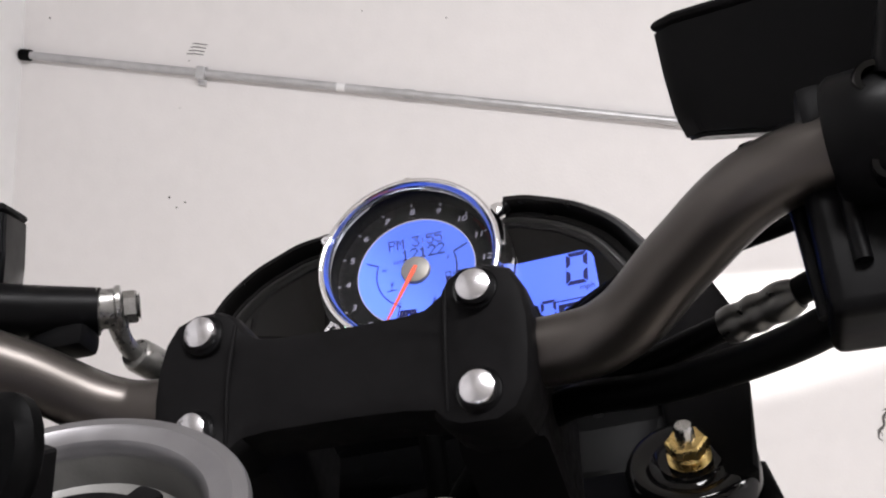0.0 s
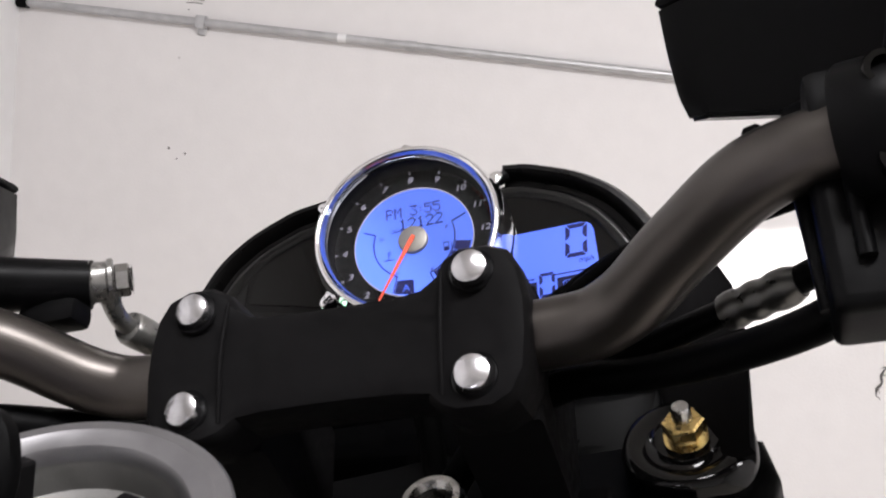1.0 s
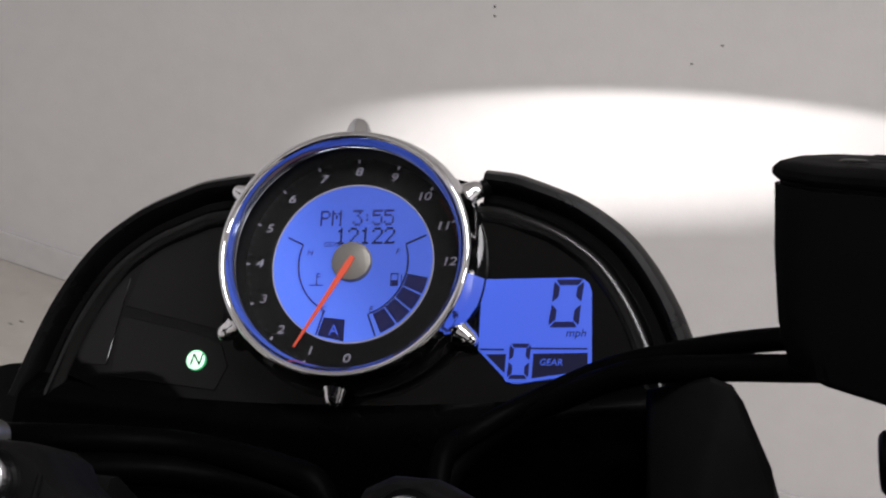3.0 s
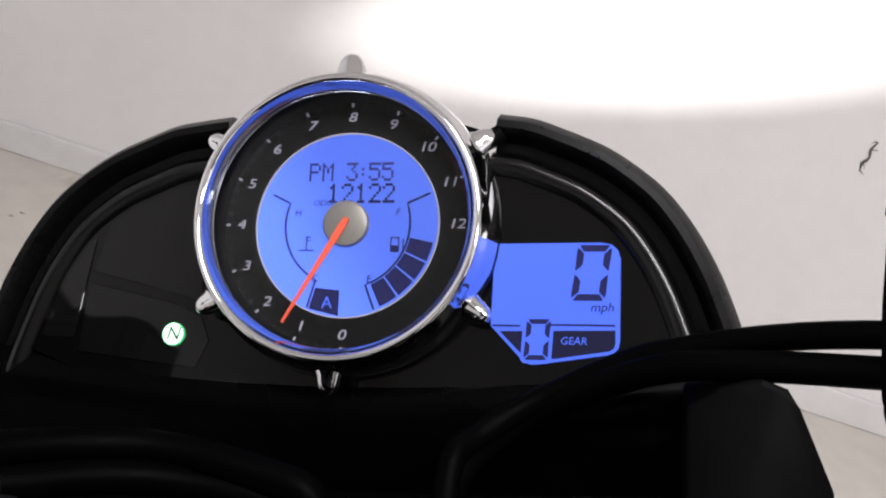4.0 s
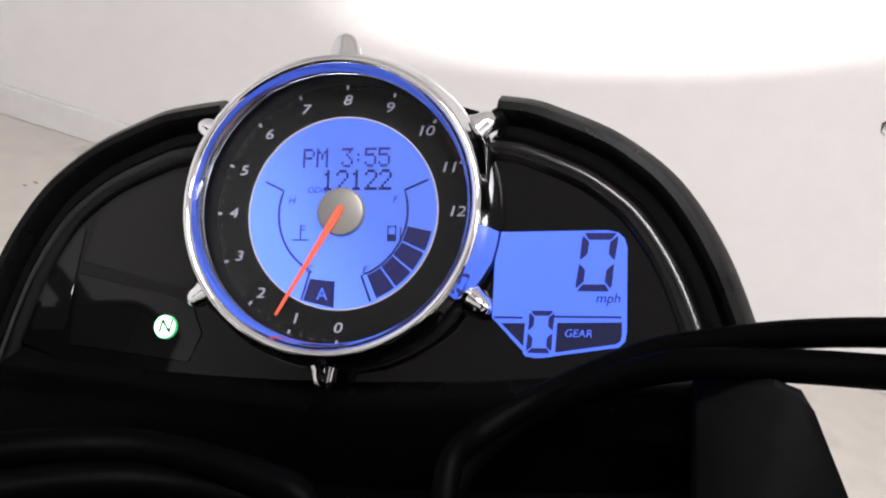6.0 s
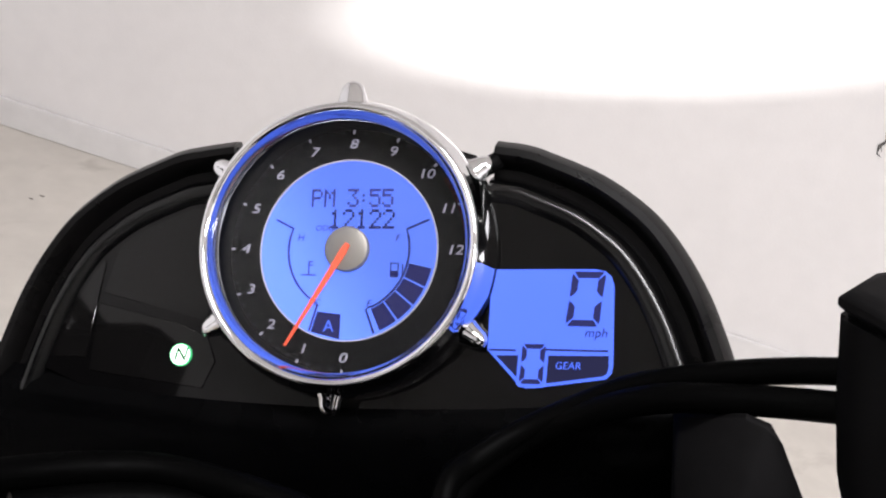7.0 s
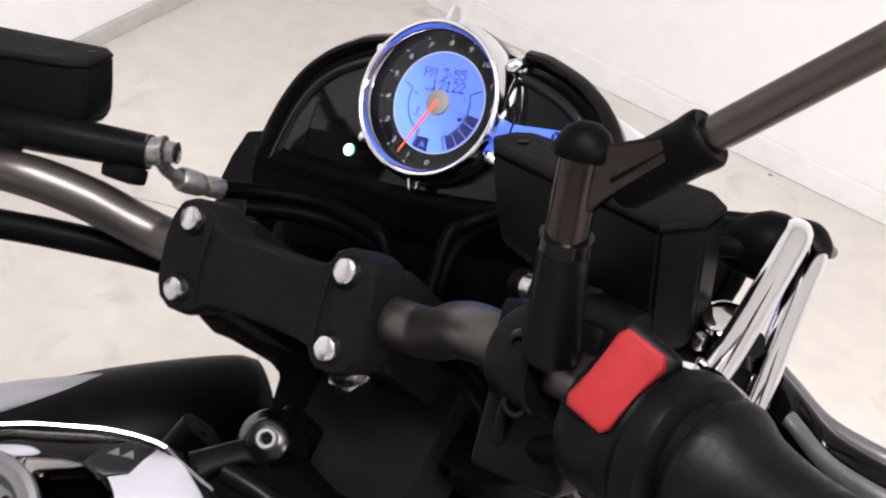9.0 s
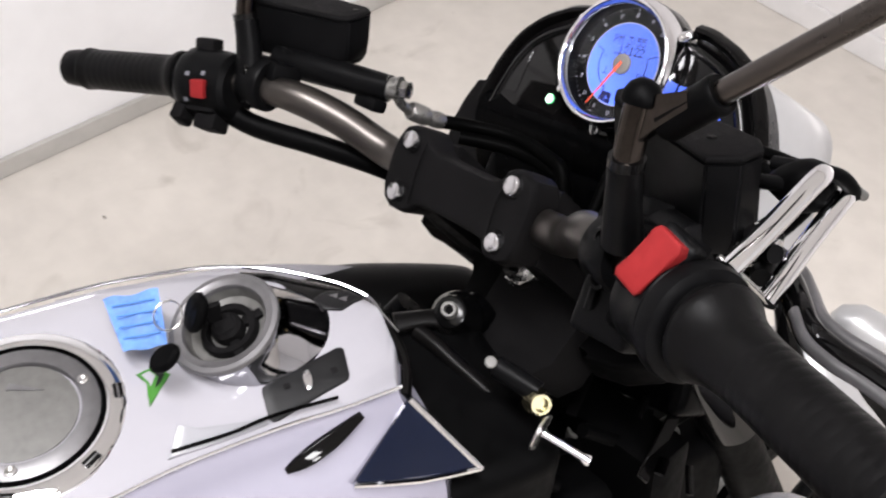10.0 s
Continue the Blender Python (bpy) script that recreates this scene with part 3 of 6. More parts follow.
    part("gear_window", moved(prism([(-0.0046, -0.009), (0.0046, -0.009), (0.0058, -0.0078), (0.0058, 0.0078), (0.0046, 0.009), (-0.0046, 0.009), (-0.0058, 0.0078), (-0.0058, -0.0078)], -0.0039, -0.0037, 0, 1), Matrix(((1, 0.06, 0, 0.0750), (0, 1, 0, -0.0435), (0, 0, 1, 0), (0, 0, 0, 1)))), LCD_BLUE, face)
    segments(0.0750, -0.0435, 0.0088, 0.0150, 0.0018, 0.08, LCD_DARK, -0.0036)
    part("unit_text", moved(text_mesh("mph", 0.0050, 0.0001, 0.2), Matrix.Translation((0.0990, -0.0312, -0.0037))), LCD_DARK, face, smooth=False)
    part("gear_text", moved(text_mesh("GEAR", 0.0040, 0.0001, 0.15), Matrix.Translation((0.0885, -0.0440, -0.0036))), LCD_BLUE, face, smooth=False)
    return cowl, face


instrument_cowl()


def tachometer():
    body = [(0.0590, -0.0030), (0.0599, -0.0022), (0.0600, -0.0010), (0.0598, 0.0040), (0.0589, 0.0100), (0.0576, 0.0140), (0.0566, 0.0160), (0.0561, 0.0178), (0.0555, 0.0193), (0.0545, 0.0199), (0.0534, 0.0195), (0.0527, 0.0184)]
    t = part("tachometer", lathe(body, 128), CHROME, bike, "round tachometer in a chrome housing", IN_S, angle=60)
    part("housing_body", lathe([(0.026, -0.062), (0.040, -0.046), (0.055, -0.030), (0.0604, -0.022), (0.0604, -0.0040), (0.0598, -0.0026), (0.0588, -0.0026)], 96), BEZEL, t, "black sleeve of the tachometer")
    part("inner_ring", lathe([(0.0527, 0.0184), (0.0522, 0.0168), (0.0514, 0.0148), (0.0505, 0.0132), (0.0501, 0.0127)], 128), CHROME_SATIN, t, "polished inner slope that catches the blue light")
    part("inner_wall", lathe([(0.0501, 0.0127), (0.0500, 0.0110), (0.0499, 0.0003)], 96), DIAL_BLACK, t, "black inner wall round the dial")
    glass = part("cover_glass", lathe([(0, 0.0138), (0.018, 0.0135), (0.036, 0.0126), (0.0500, 0.0114)], 96), COVER, t, "clear domed cover glass")
    glass.visible_shadow = False
    part("dial", lathe([(0, 0.0), (0.0512, 0.0), (0.0512, -0.001)], 72), DIAL_BLACK, t, "black dial with white figures")
    part("dial_display", lathe([(0, 0.0009), (0.0362, 0.0009), (0.0366, 0.0004), (0.0366, 0.0)], 72), LCD_ROUND, t, "lit blue round display")
    part("display_ring", lathe([(0.0366, 0.0002), (0.0366, 0.0012), (0.0371, 0.0012), (0.0371, 0.0002)], 72), NUMERAL, t)
    for k in range(13):
        a = radians(-90 - 22.5 * k)
        r = 0.0436
        part("numeral", moved(text_mesh(str(k), 0.0055, 0.0001, 0.2, 0.95), Matrix.Translation((r * math.cos(a), r * math.sin(a), 0.0005)) @ Matrix.Diagonal((1.32, 1, 1, 1))), NUMERAL, t, smooth=False)
        part("scale_mark", moved(rbox(0.0016, 0.0008, 0.0003, 0), Matrix.Rotation(a, 4, "Z") @ Matrix.Translation((0.0489, 0, 0.0004))), NUMERAL, t, smooth=False)
        if k < 12:
            for q in (1, 2, 3):
                b = a - radians(22.5 * q / 4)
                part("scale_dot", moved(lathe([(0, 0.0006), (0.0004, 0.0006), (0.0004, 0)], 8), Matrix.Translation((0.0485 * math.cos(b), 0.0485 * math.sin(b), 0))), NUMERAL_DIM, t)
    arc = [radians(-90 - 22.5 * (10.35 + 1.5 * k / 12)) for k in range(13)]
    part("red_zone", prism([(0.0476 * math.cos(a), 0.0476 * math.sin(a)) for a in arc] + [(0.0494 * math.cos(a), 0.0494 * math.sin(a)) for a in arc[::-1]], 0.0003, 0.0005), RED_DIM, t, "red end of the scale")
    # lettering and gauges of the display
    def put(s, size, x, y, mt, sh=0.0, sp=1.0):
        part("display_text", moved(text_mesh(s, size, 0.0001, sh, sp), Matrix.Translation((x, y, 0.0011))), mt, t, smooth=False)

    # dot-matrix lines: seven rows of five dots a character
    dots = {"P": "11110 10001 10001 11110 10000 10000 10000", "M": "10001 11011 10101 10101 10001 10001 10001", "3": "11111 00010 00100 00010 00001 10001 01110", "5": "11111 10000 11110 00001 00001 10001 01110", "1": "00100 01100 00100 00100 00100 00100 01110", "2": "01110 10001 00001 00010 00100 01000 11111", ":": "00000 00000 00100 00000 00100 00000 00000"}

    def dot_line(text, x, y, pitch, mt):
        at = 0.0
        for ch in text:
            n, at = at, at + (0.72 if ch == ":" else 0.86 if ch == " " else 1.0)
            if ch == " ":
                continue
            bm = bmesh.new()
            for row, bits in enumerate(dots[ch].split()):
                for col, bit in enumerate(bits):
                    if bit == "1":
                        cx, cy, q = x + (n * 5.7 + col - (1.0 if ch == ":" else 0.0)) * pitch, y - row * pitch * 1.16, pitch * 0.49
                        bm.faces.new([bm.verts.new((cx + a * q, cy + b * q * 1.16, 0.00112)) for a, b in ((-1, -1), (1, -1), (1, 1), (-1, 1))])
            part("display_character", bm, mt, t, smooth=False)

    dot_line("PM 3:55", -0.0158, 0.0243, 0.00093, LCD_MID)
    dot_line("12122", -0.0079, 0.0158, 0.00098, LCD_DARK)
    put("ODO", 0.0034, -0.0100, 0.0085, LCD_MID, 0.2)
    put("H", 0.0040, -0.0200, 0.0046, LCD_MID, 0.2)
    put("F", 0.0040, 0.0203, 0.0046, LCD_MID, 0.2)
    put("C", 0.0040, -0.0118, -0.0218, LCD_MID, 0.2)
    put("E", 0.0040, 0.0098, -0.0218, LCD_DARK, 0.2)

    def stroke(points, w, mt, name="gauge_line"):
        part(name, tube([(x, y, 0.0011) for x, y in points], w / 2, 6, 0, 1.0), mt, t, smooth=False)

    def arc_points(cx, cy, r, a0, a1, n=14):
        return [(cx + r * math.cos(radians(a0 + (a1 - a0) * k / n)), cy + r * math.sin(radians(a0 + (a1 - a0) * k / n))) for k in range(n + 1)]

    stroke([(-0.0305, 0.0120)] + arc_points(0.0, 0.0, 0.0248, 160, 243) + [(-0.0142, -0.0332)], 0.0009, LCD_MID)
    stroke([(0.0330, 0.0122)] + arc_points(0.0, 0.0, 0.0255, 19, -70) + [(0.0125, -0.0335)], 0.0009, LCD_DARK)
    part("mode_box", prism([(-0.0112, -0.0252), (-0.0015, -0.0262), (-0.0015, -0.0362), (-0.0135, -0.0335)], 0.0009, 0.0011), LCD_DARK, t)
    part("mode_letter", moved(text_mesh("A", 0.0066, 0.0001), Matrix.Translation((-0.0062, -0.0312, 0.0013))), LCD_BLUE, t, smooth=False)
    for k in range(4):
        a0, a1 = -12 - 13.7 * k, -24.4 - 13.7 * k
        inner, outer = arc_points(0.0, 0.0, 0.0262, a0, a1, 4), arc_points(0.0, 0.0, 0.0355, a1, a0, 4)
        part("fuel_bar", prism(inner + outer, 0.0009, 0.0011), LCD_DARK, t)
    # fuel pump and coolant signs
    part("fuel_sign", join(rbox(0.0032, 0.0026, 0.0003, 0, 1, (0.0197, -0.0098, 0.0011)), rbox(0.0030, 0.0004, 0.0003, 0, 1, (0.0197, -0.0055, 0.0011)), rbox(0.0004, 0.0058, 0.0003, 0, 1, (0.0182, -0.008, 0.0011)), rbox(0.0004, 0.0058, 0.0003, 0, 1, (0.0212, -0.008, 0.0011)), rbox(0.0004, 0.0045, 0.0003, 0, 1, (0.0230, -0.008, 0.0011))), LCD_DARK, t, smooth=False)
    part("coolant_sign", join(rbox(0.0005, 0.0055, 0.0003, 0, 1, (-0.0158, -0.0075, 0.0011)), rbox(0.0016, 0.0004, 0.0003, 0, 1, (-0.0148, -0.0052, 0.0011)), rbox(0.0016, 0.0004, 0.0003, 0, 1, (-0.0148, -0.0066, 0.0011)), rbox(0.0062, 0.0005, 0.0003, 0, 1, (-0.0158, -0.0105, 0.0011))), LCD_MID, t, smooth=False)
    part("hub_cap", lathe([(0, 0.0040), (0.0074, 0.0039), (0.0088, 0.0034), (0.0092, 0.0026), (0.0092, 0.0008)], 40), HUB, t, "beige needle hub cap")
    ang = math.atan2(-0.0405, -0.0235)
    part("needle", moved(prism([(-0.002, -0.0011), (0.002, -0.0014), (0.0455, -0.0005), (0.0455, 0.0005), (0.002, 0.0014), (-0.002, 0.0011)], 0.0041, 0.0050, 0.0002, 1), Matrix.Rotation(ang, 4, "Z")), NEEDLE, t, "lit orange needle")
    # mounting lugs round the housing
    for deg, r, z in ((91, 0.0585, 0.006), (33, 0.0590, 0.002), (-33, 0.0590, 0.006), (-92, 0.0575, 0.012), (-149, 0.0585, 0.009), (149, 0.0585, 0.009)):
        big = 1.25 if deg == 91 else 1.0
        lug = lathe([(0, 0.0092), (0.0012, 0.0090), (0.0026, 0.0082), (0.0037, 0.0067), (0.0044, 0.0047), (0.0050, 0.0022), (0.0062, 0.0), (0.0070, -0.004)], 24)
        m = Matrix.Rotation(radians(deg), 4, "Z") @ Matrix.Translation((r + 0.0002, 0, z - 0.005)) @ Matrix.Rotation(radians(90), 4, "Y") @ Matrix.Diagonal((big, big, big, 1))
        part("mounting_lug", moved(lug, m), CHROME, t, "small chrome mounting lug")
        if deg == 33:
            part("lug_peg", moved(lathe([(0.0034, 0.002), (0.0038, 0.007), (0.0036, 0.0115), (0.0, 0.012)], 18), m @ Matrix.Translation((0.0035, 0, 0))), BLACK_SATIN, t, "black rubber peg under the lug")
    return t


tachometer()

# handlebar, in the handlebar's frame
BAR = [(0.0, 0.0, -0.0265), (0.085, 0.0, -0.0265), (0.115, 0.003, -0.0195), (0.145, 0.0142, 0.008), (0.175, 0.0205, 0.037), (0.215, 0.0205, 0.0520), (0.27, 0.0160, 0.0660), (0.39, -0.004, 0.101)]
BAR_LEFT = [(0.115, 0.003, -0.0195), (0.145, 0.0142, 0.008), (0.175, 0.0195, 0.036), (0.215, 0.0160, 0.0560), (0.27, 0.0060, 0.0830), (0.39, -0.0200, 0.132)]
GRIP = {1: (Vector((0.294, 0.0083, 0.0720)), Vector((0.407, -0.0105, 0.1050))), -1: (Vector((0.279, 0.0025, 0.0855)), Vector((0.392, -0.0265, 0.1318)))}


def handlebar():
    full = [(-x, y, z) for x, y, z in BAR_LEFT[::-1]] + [(-0.085, 0.0, -0.0265)] + BAR
    radii = [0.0111, 0.0111, 0.0118, 0.0138, 0.0143, 0.0143, 0.0143, 0.0143, 0.0143, 0.0143, 0.0143, 0.0138, 0.0118, 0.0111, 0.0111]
    bar = part("handlebar", tube(full, radii, 32, 10), BAR_METAL, bike, "titanium-grey tapered handlebar", IN_H)
    for sx in (1, -1):
        a, b = GRIP[sx]
        prof = [(0.0, 0.0), (0.0250, 0.0), (0.0250, 0.0065), (0.0286, 0.0072), (0.0296, 0.0090), (0.0294, 0.0120), (0.0284, 0.0145), (0.0264, 0.0180), (0.0240, 0.0230), (0.0224, 0.0300), (0.0213, 0.0380)] if sx > 0 else [(0.0, 0.0), (0.0185, 0.0), (0.0225, 0.002), (0.0230, 0.006), (0.0205, 0.010), (0.0190, 0.016)]
        for k in range(14 if sx > 0 else 12):
            z = (0.046 if sx > 0 else 0.02) + 0.0072 * k
            rr = 0.0206 if sx > 0 else 0.0186
            prof += [(rr, z), (rr, z + 0.0050), (rr - 0.0001, z + 0.0056), (rr - 0.0001, z + 0.0066)]
        e = 0.038 if sx > 0 else 0.0
        prof += [(rr, 0.108 + e), (rr + 0.0008, 0.110 + e), (rr + 0.0012, 0.1145 + e), (rr - 0.0004, 0.1165 + e), (0.0, 0.1168 + e)]
        g = moved(lathe(prof, 36), along(a, b))
        part("grip", moved(g, MIRROR_X if sx < 0 else Matrix()), GRIP_RUBBER, bar, "black ribbed rubber grip")
        w = (b - a).normalized()
        part("bar_end", moved(moved(lathe([(0, 0.024), (0.012, 0.0235), (0.0165, 0.020), (0.0175, 0.010), (0.0165, 0.0), (0.0, 0.0)], 32), along(a + w * (0.1172 + e), b + w)), MIRROR_X if sx < 0 else Matrix()), BLACK_SATIN, bar, "black bar-end weight")
    return bar


handlebar()


def handlebar_clamp():
    """The one-piece upper clamp with its four bolts: two ears joined by a narrower bridge."""
    ear = [(0.030, -0.0255), (0.040, -0.0270), (0.046, -0.0330), (0.053, -0.0365), (0.068, -0.0365), (0.0765, -0.0320), (0.0815, -0.022), (0.083, -0.006), (0.083, 0.008), (0.0805, 0.022), (0.0755, 0.0310), (0.067, 0.0345), (0.055, 0.0345), (0.048, 0.0310), (0.044, 0.0250), (0.038, 0.0205), (0.030, 0.0190), (0.01, 0.0185)]
    outline = [(-0.01, -0.0250), (0.01, -0.0250)] + ear + [(-x, y) for x, y in ear[::-1]]
    bm = bmesh.new()
    levels = [(-0.0345, 0.985), (-0.012, 1.0), (-0.0075, 0.985), (-0.0050, 0.945), (-0.0042, 0.88), (-0.0040, 0.70)]
    rings = []
    for z, q in levels:
        ring = []
        for x, y in outline:
            ax = abs(x)
            drop = 0.0045 * min(1, max(0, (0.050 - ax) / 0.008))
            cx = x if ax < 0.04 else math.copysign(0.06 + (ax - 0.06) * (1 - (1 - q) * 1.6), x)
            cy = -0.002 + (y + 0.002) * (1 - (1 - q) * 1.3)
            ring.append(bm.verts.new((cx, cy, z - drop * (z > -0.013))))
        rings.append(ring)
    n = len(outline)
    for a, b in zip(rings, rings[1:]):
        for k in range(n):
            bm.faces.new((a[k], a[(k + 1) % n], b[(k + 1) % n], b[k]))
    bm.faces.new(rings[0][::-1])
    top = bm.faces.new(rings[-1])
    bmesh.ops.triangulate(bm, faces=[top])
    clamp = part("handlebar_clamp", bm, BLACK_MATT, bike, "matt black one-piece handlebar clamp", IN_H, angle=32)
    for sx in (1, -1):
        part("clamp_ridge", tube([(sx * 0.0475, 0.0255, -0.0075), (sx * 0.0478, 0.0, -0.0051), (sx * 0.0475, -0.0275, -0.0075)], 0.0010, 8, 4), BLACK_MATT, clamp)
    for x in (0.0612, -0.0612):
        for y in (0.022, -0.022):
            head = lathe([(0, 0.0058), (0.0058, 0.0056), (0.0070, 0.0048), (0.0075, 0.0030), (0.0075, -0.004)], 28)
            part("bolt_cap", moved(head, Matrix.Translation((x, y, -0.0048))), BOLT_CHROME, clamp, "worn chrome bolt cap")
            part("bolt_recess", moved(lathe([(0.0076, 0.0), (0.0092, 0.0004), (0.0098, -0.0004), (0.0076, -0.001)], 28, True), Matrix.Translation((x, y, -0.0042))), BLACK_SATIN, clamp)
    for sx in (1, -1):
        foot = prism([(0.042, -0.032), (0.079, -0.032), (0.079, 0.028), (0.042, 0.028)], -0.115, -0.036, 0.004, 2)
        for v in foot.verts:
            if v.co.z < -0.07:
                v.co.y += -0.028
        part("riser", moved(foot, MIRROR_X if sx < 0 else Matrix()), BLACK_MATT, clamp, "black handlebar riser")


handlebar_clamp()

# the steering head: upper yoke, fork caps
FORK = Vector((0, 0.53, 0.85)).normalized()


def steering_head():
    yoke_m = along((0, -0.048, -0.138), Vector((0, -0.048, -0.138)) + FORK, (1, 0, 0))
    outline = [(0.165, 0.01), (0.16, 0.035), (0.13, 0.045), (0.06, 0.03), (0.0, 0.05), (-0.06, 0.03), (-0.13, 0.045), (-0.16, 0.035), (-0.165, 0.01), (-0.15, -0.022), (-0.11, -0.018), (-0.060, -0.024)] + [(-(0.046 if k < 6 else 0.074) * math.cos(radians(15 * k)), -0.040 - 0.074 * math.sin(radians(15 * k))) for k in range(13)] + [(0.10, -0.058), (0.13, -0.052), (0.155, -0.035)]
    yoke = part("upper_yoke", moved(prism(outline, -0.022, 0.008, 0.005, 3), yoke_m), DEEP_BLACK, bike, "black forged upper yoke", IN_H)
    nut = Vector((0.0165, -0.0480, -0.0910))
    part("stem_nut", moved(join(lathe([(0.0085, 0.004), (0.0105, 0.007), (0.0135, 0.007), (0.0150, 0.0045), (0.0150, -0.06)], 32), prism(hexagon(0.0175), -0.02, -0.002, 0.0012, 1)), along(nut, nut + FORK, (1, 0, 0))), STEEL, yoke, "plain steel steering stem nut")
    for sx in (1, -1):
        base = Vector((0.127, -0.0265, -0.134))
        m = along(base, base + FORK, (1, 0, 0))
        cap = lathe([(0.027, -0.20), (0.027, -0.006), (0.0305, -0.004), (0.0305, 0.010), (0.0285, 0.0135), (0.026, 0.0145), (0.021, 0.0135), (0.019, 0.0125), (0.0155, 0.0135), (0.0145, 0.0145), (0.0, 0.0145)], 48)
        mm = MIRROR_X if sx < 0 else Matrix()
        fork = part("fork_tube", moved(moved(cap, m), mm), BLACK_GLOSS, bike, "black fork tube with a stepped cap", IN_H)
        nut = join(prism(hexagon(0.0098), 0.014, 0.0255, 0.001, 1), lathe([(0.0086, 0.012), (0.0102, 0.0145), (0.0086, 0.0155), (0.0102, 0.0165), (0.0086, 0.0175), (0.0102, 0.0185), (0.0088, 0.0195)], 24))
        part("adjuster_nut", moved(moved(nut, m), mm), BRASS, fork, "brass hexagonal preload adjuster")
        screw = join(lathe([(0, 0.0335), (0.0038, 0.0332), (0.0046, 0.0315), (0.0046, 0.025)], 20))
        part("adjuster_screw", moved(moved(screw, m), mm), STEEL, fork, "steel adjuster screw")


steering_head()


def master_cylinder(sx):
    """Reservoir, body and hydraulic fittings beside one grip."""
    mm = MIRROR_X if sx < 0 else Matrix()
    # corners of the lid in plan, from its far left round to its near left
    y = Vector((0.0058, 0.8759, 0.4824) if sx > 0 else (-0.03, 0.93, 0.37)).normalized()
    x = Vector((0.897, -0.218, 0.385) if sx > 0 else (0.955, -0.03, 0.28)).normalized()
    y = (y - x * y.dot(x)).normalized()
    m = Matrix((x, y, x.cross(y))).transposed().to_4x4()
    m.translation = Vector((0.2016, 0.0637, 0.0204)) if sx > 0 else Vector((0.213, 0.056, 0.018))
    if sx > 0:
        top = [(-0.0560, -0.0030), (-0.0500, -0.0100), (0.045, -0.0385), (0.057, -0.0345), (0.0635, -0.0190), (0.057, 0.0000), (-0.0450, 0.0150), (-0.0570, 0.0090)]
        depth = ((-0.006, 0.89, 0.90), (0.004, 0.95, 0.96), (0.022, 0.985, 0.985), (0.0400, 1.0, 1.0))
    else:
        top = [(-0.0498, -0.0300), (-0.0415, -0.0370), (0.046, -0.0340), (0.060, -0.020), (0.061, 0.010), (0.050, 0.0240), (-0.0440, 0.0075), (-0.0519, 0.0010)]
        depth = ((-0.004, 0.86, 0.86), (0.003, 0.965, 0.95), (0.018, 0.99, 0.99), (0.0400, 1.0, 1.0))
    bm = bmesh.new()
    rings = []
    for h, a0, s in depth:
        rings.append([bm.verts.new((a * (a0 if a < 0 else s), h - (0.015 if sx > 0 and a > 0 and h < 0.01 else 0), b * s)) for a, b in top])
    for p, q in zip(rings, rings[1:]):
        for k in range(8):
            bm.faces.new((p[k], p[(k + 1) % 8], q[(k + 1) % 8], q[k]))
    bm.faces.new(rings[0][::-1])
    bm.faces.new(rings[-1])
    bmesh.ops.bevel(bm, geom=list(bm.edges), offset=0.0015, segments=2, affect="EDGES")
    res = part("reservoir", moved(moved(bm, m), mm), BLACK_SATIN, bike, "black brake fluid reservoir" if sx > 0 else "black clutch fluid reservoir", IN_H, angle=35)
    lid = moved(prism([(a, -b) for a, b in top[::-1]], 0.0390, 0.0440, 0.0032, 3), Matrix.Rotation(radians(-90), 4, "X"))
    part("lid", moved(moved(lid, m), mm), BLACK_MATT, res, "black lid with raised moulded lettering")
    rng = random.Random(5)
    for row in range(5):
        u = -0.042 + 0.004 * rng.random()
        while u < 0.034:
            w = rng.uniform(0.003, 0.009)
            part("lettering_bar", moved(moved(rbox(w, 0.0005, 0.0026, 0.0, 1, (u + w / 2, 0.04385, 0.0095 - 0.0048 * row - 0.22 * (u + 0.04) if sx > 0 else -0.0285 + 0.0066 * row + 0.12 * (u + 0.04))), m), mm), GREY_PRINT, res, smooth=False)
            u += w + rng.uniform(0.0015, 0.004)
    for lx in (-0.041, 0.034):
        part("lid_screw", moved(moved(lathe([(0, 0.0005), (0.003, 0.0004), (0.0035, 0)], 14), m @ Matrix.Translation((lx, 0.0438, (0.002 if lx < 0 else -0.014) if sx > 0 else (-0.020 if lx < 0 else 0.0))) @ Matrix.Rotation(radians(-90), 4, "X")), mm), BLACK_TRIM, res)
    if sx < 0:
        line, rad = [(0.225, 0.044, 0.034), (0.19, 0.047, 0.018), (0.15, 0.05, -0.005), (0.126, 0.052, -0.018)], [0.013, 0.0135, 0.0125, 0.0115]
    else:
        line, rad = [(0.25, 0.040, 0.040), (0.22, 0.043, 0.028), (0.20, 0.045, 0.019), (0.189, 0.046, 0.0135)], [0.013, 0.013, 0.012, 0.011]
    body = join(tube(line, rad, 24, 4), rbox(0.05, 0.02, 0.03, 0.004, 2, (0.215, 0.033, 0.042)), tube([(0.213, 0.042, 0.022), (0.212, 0.052, 0.02)], [0.018, 0.02], 20, 0))
    cyl = part("master_cylinder", moved(body, mm), BLACK_SATIN, bike, "black master cylinder body", IN_H)
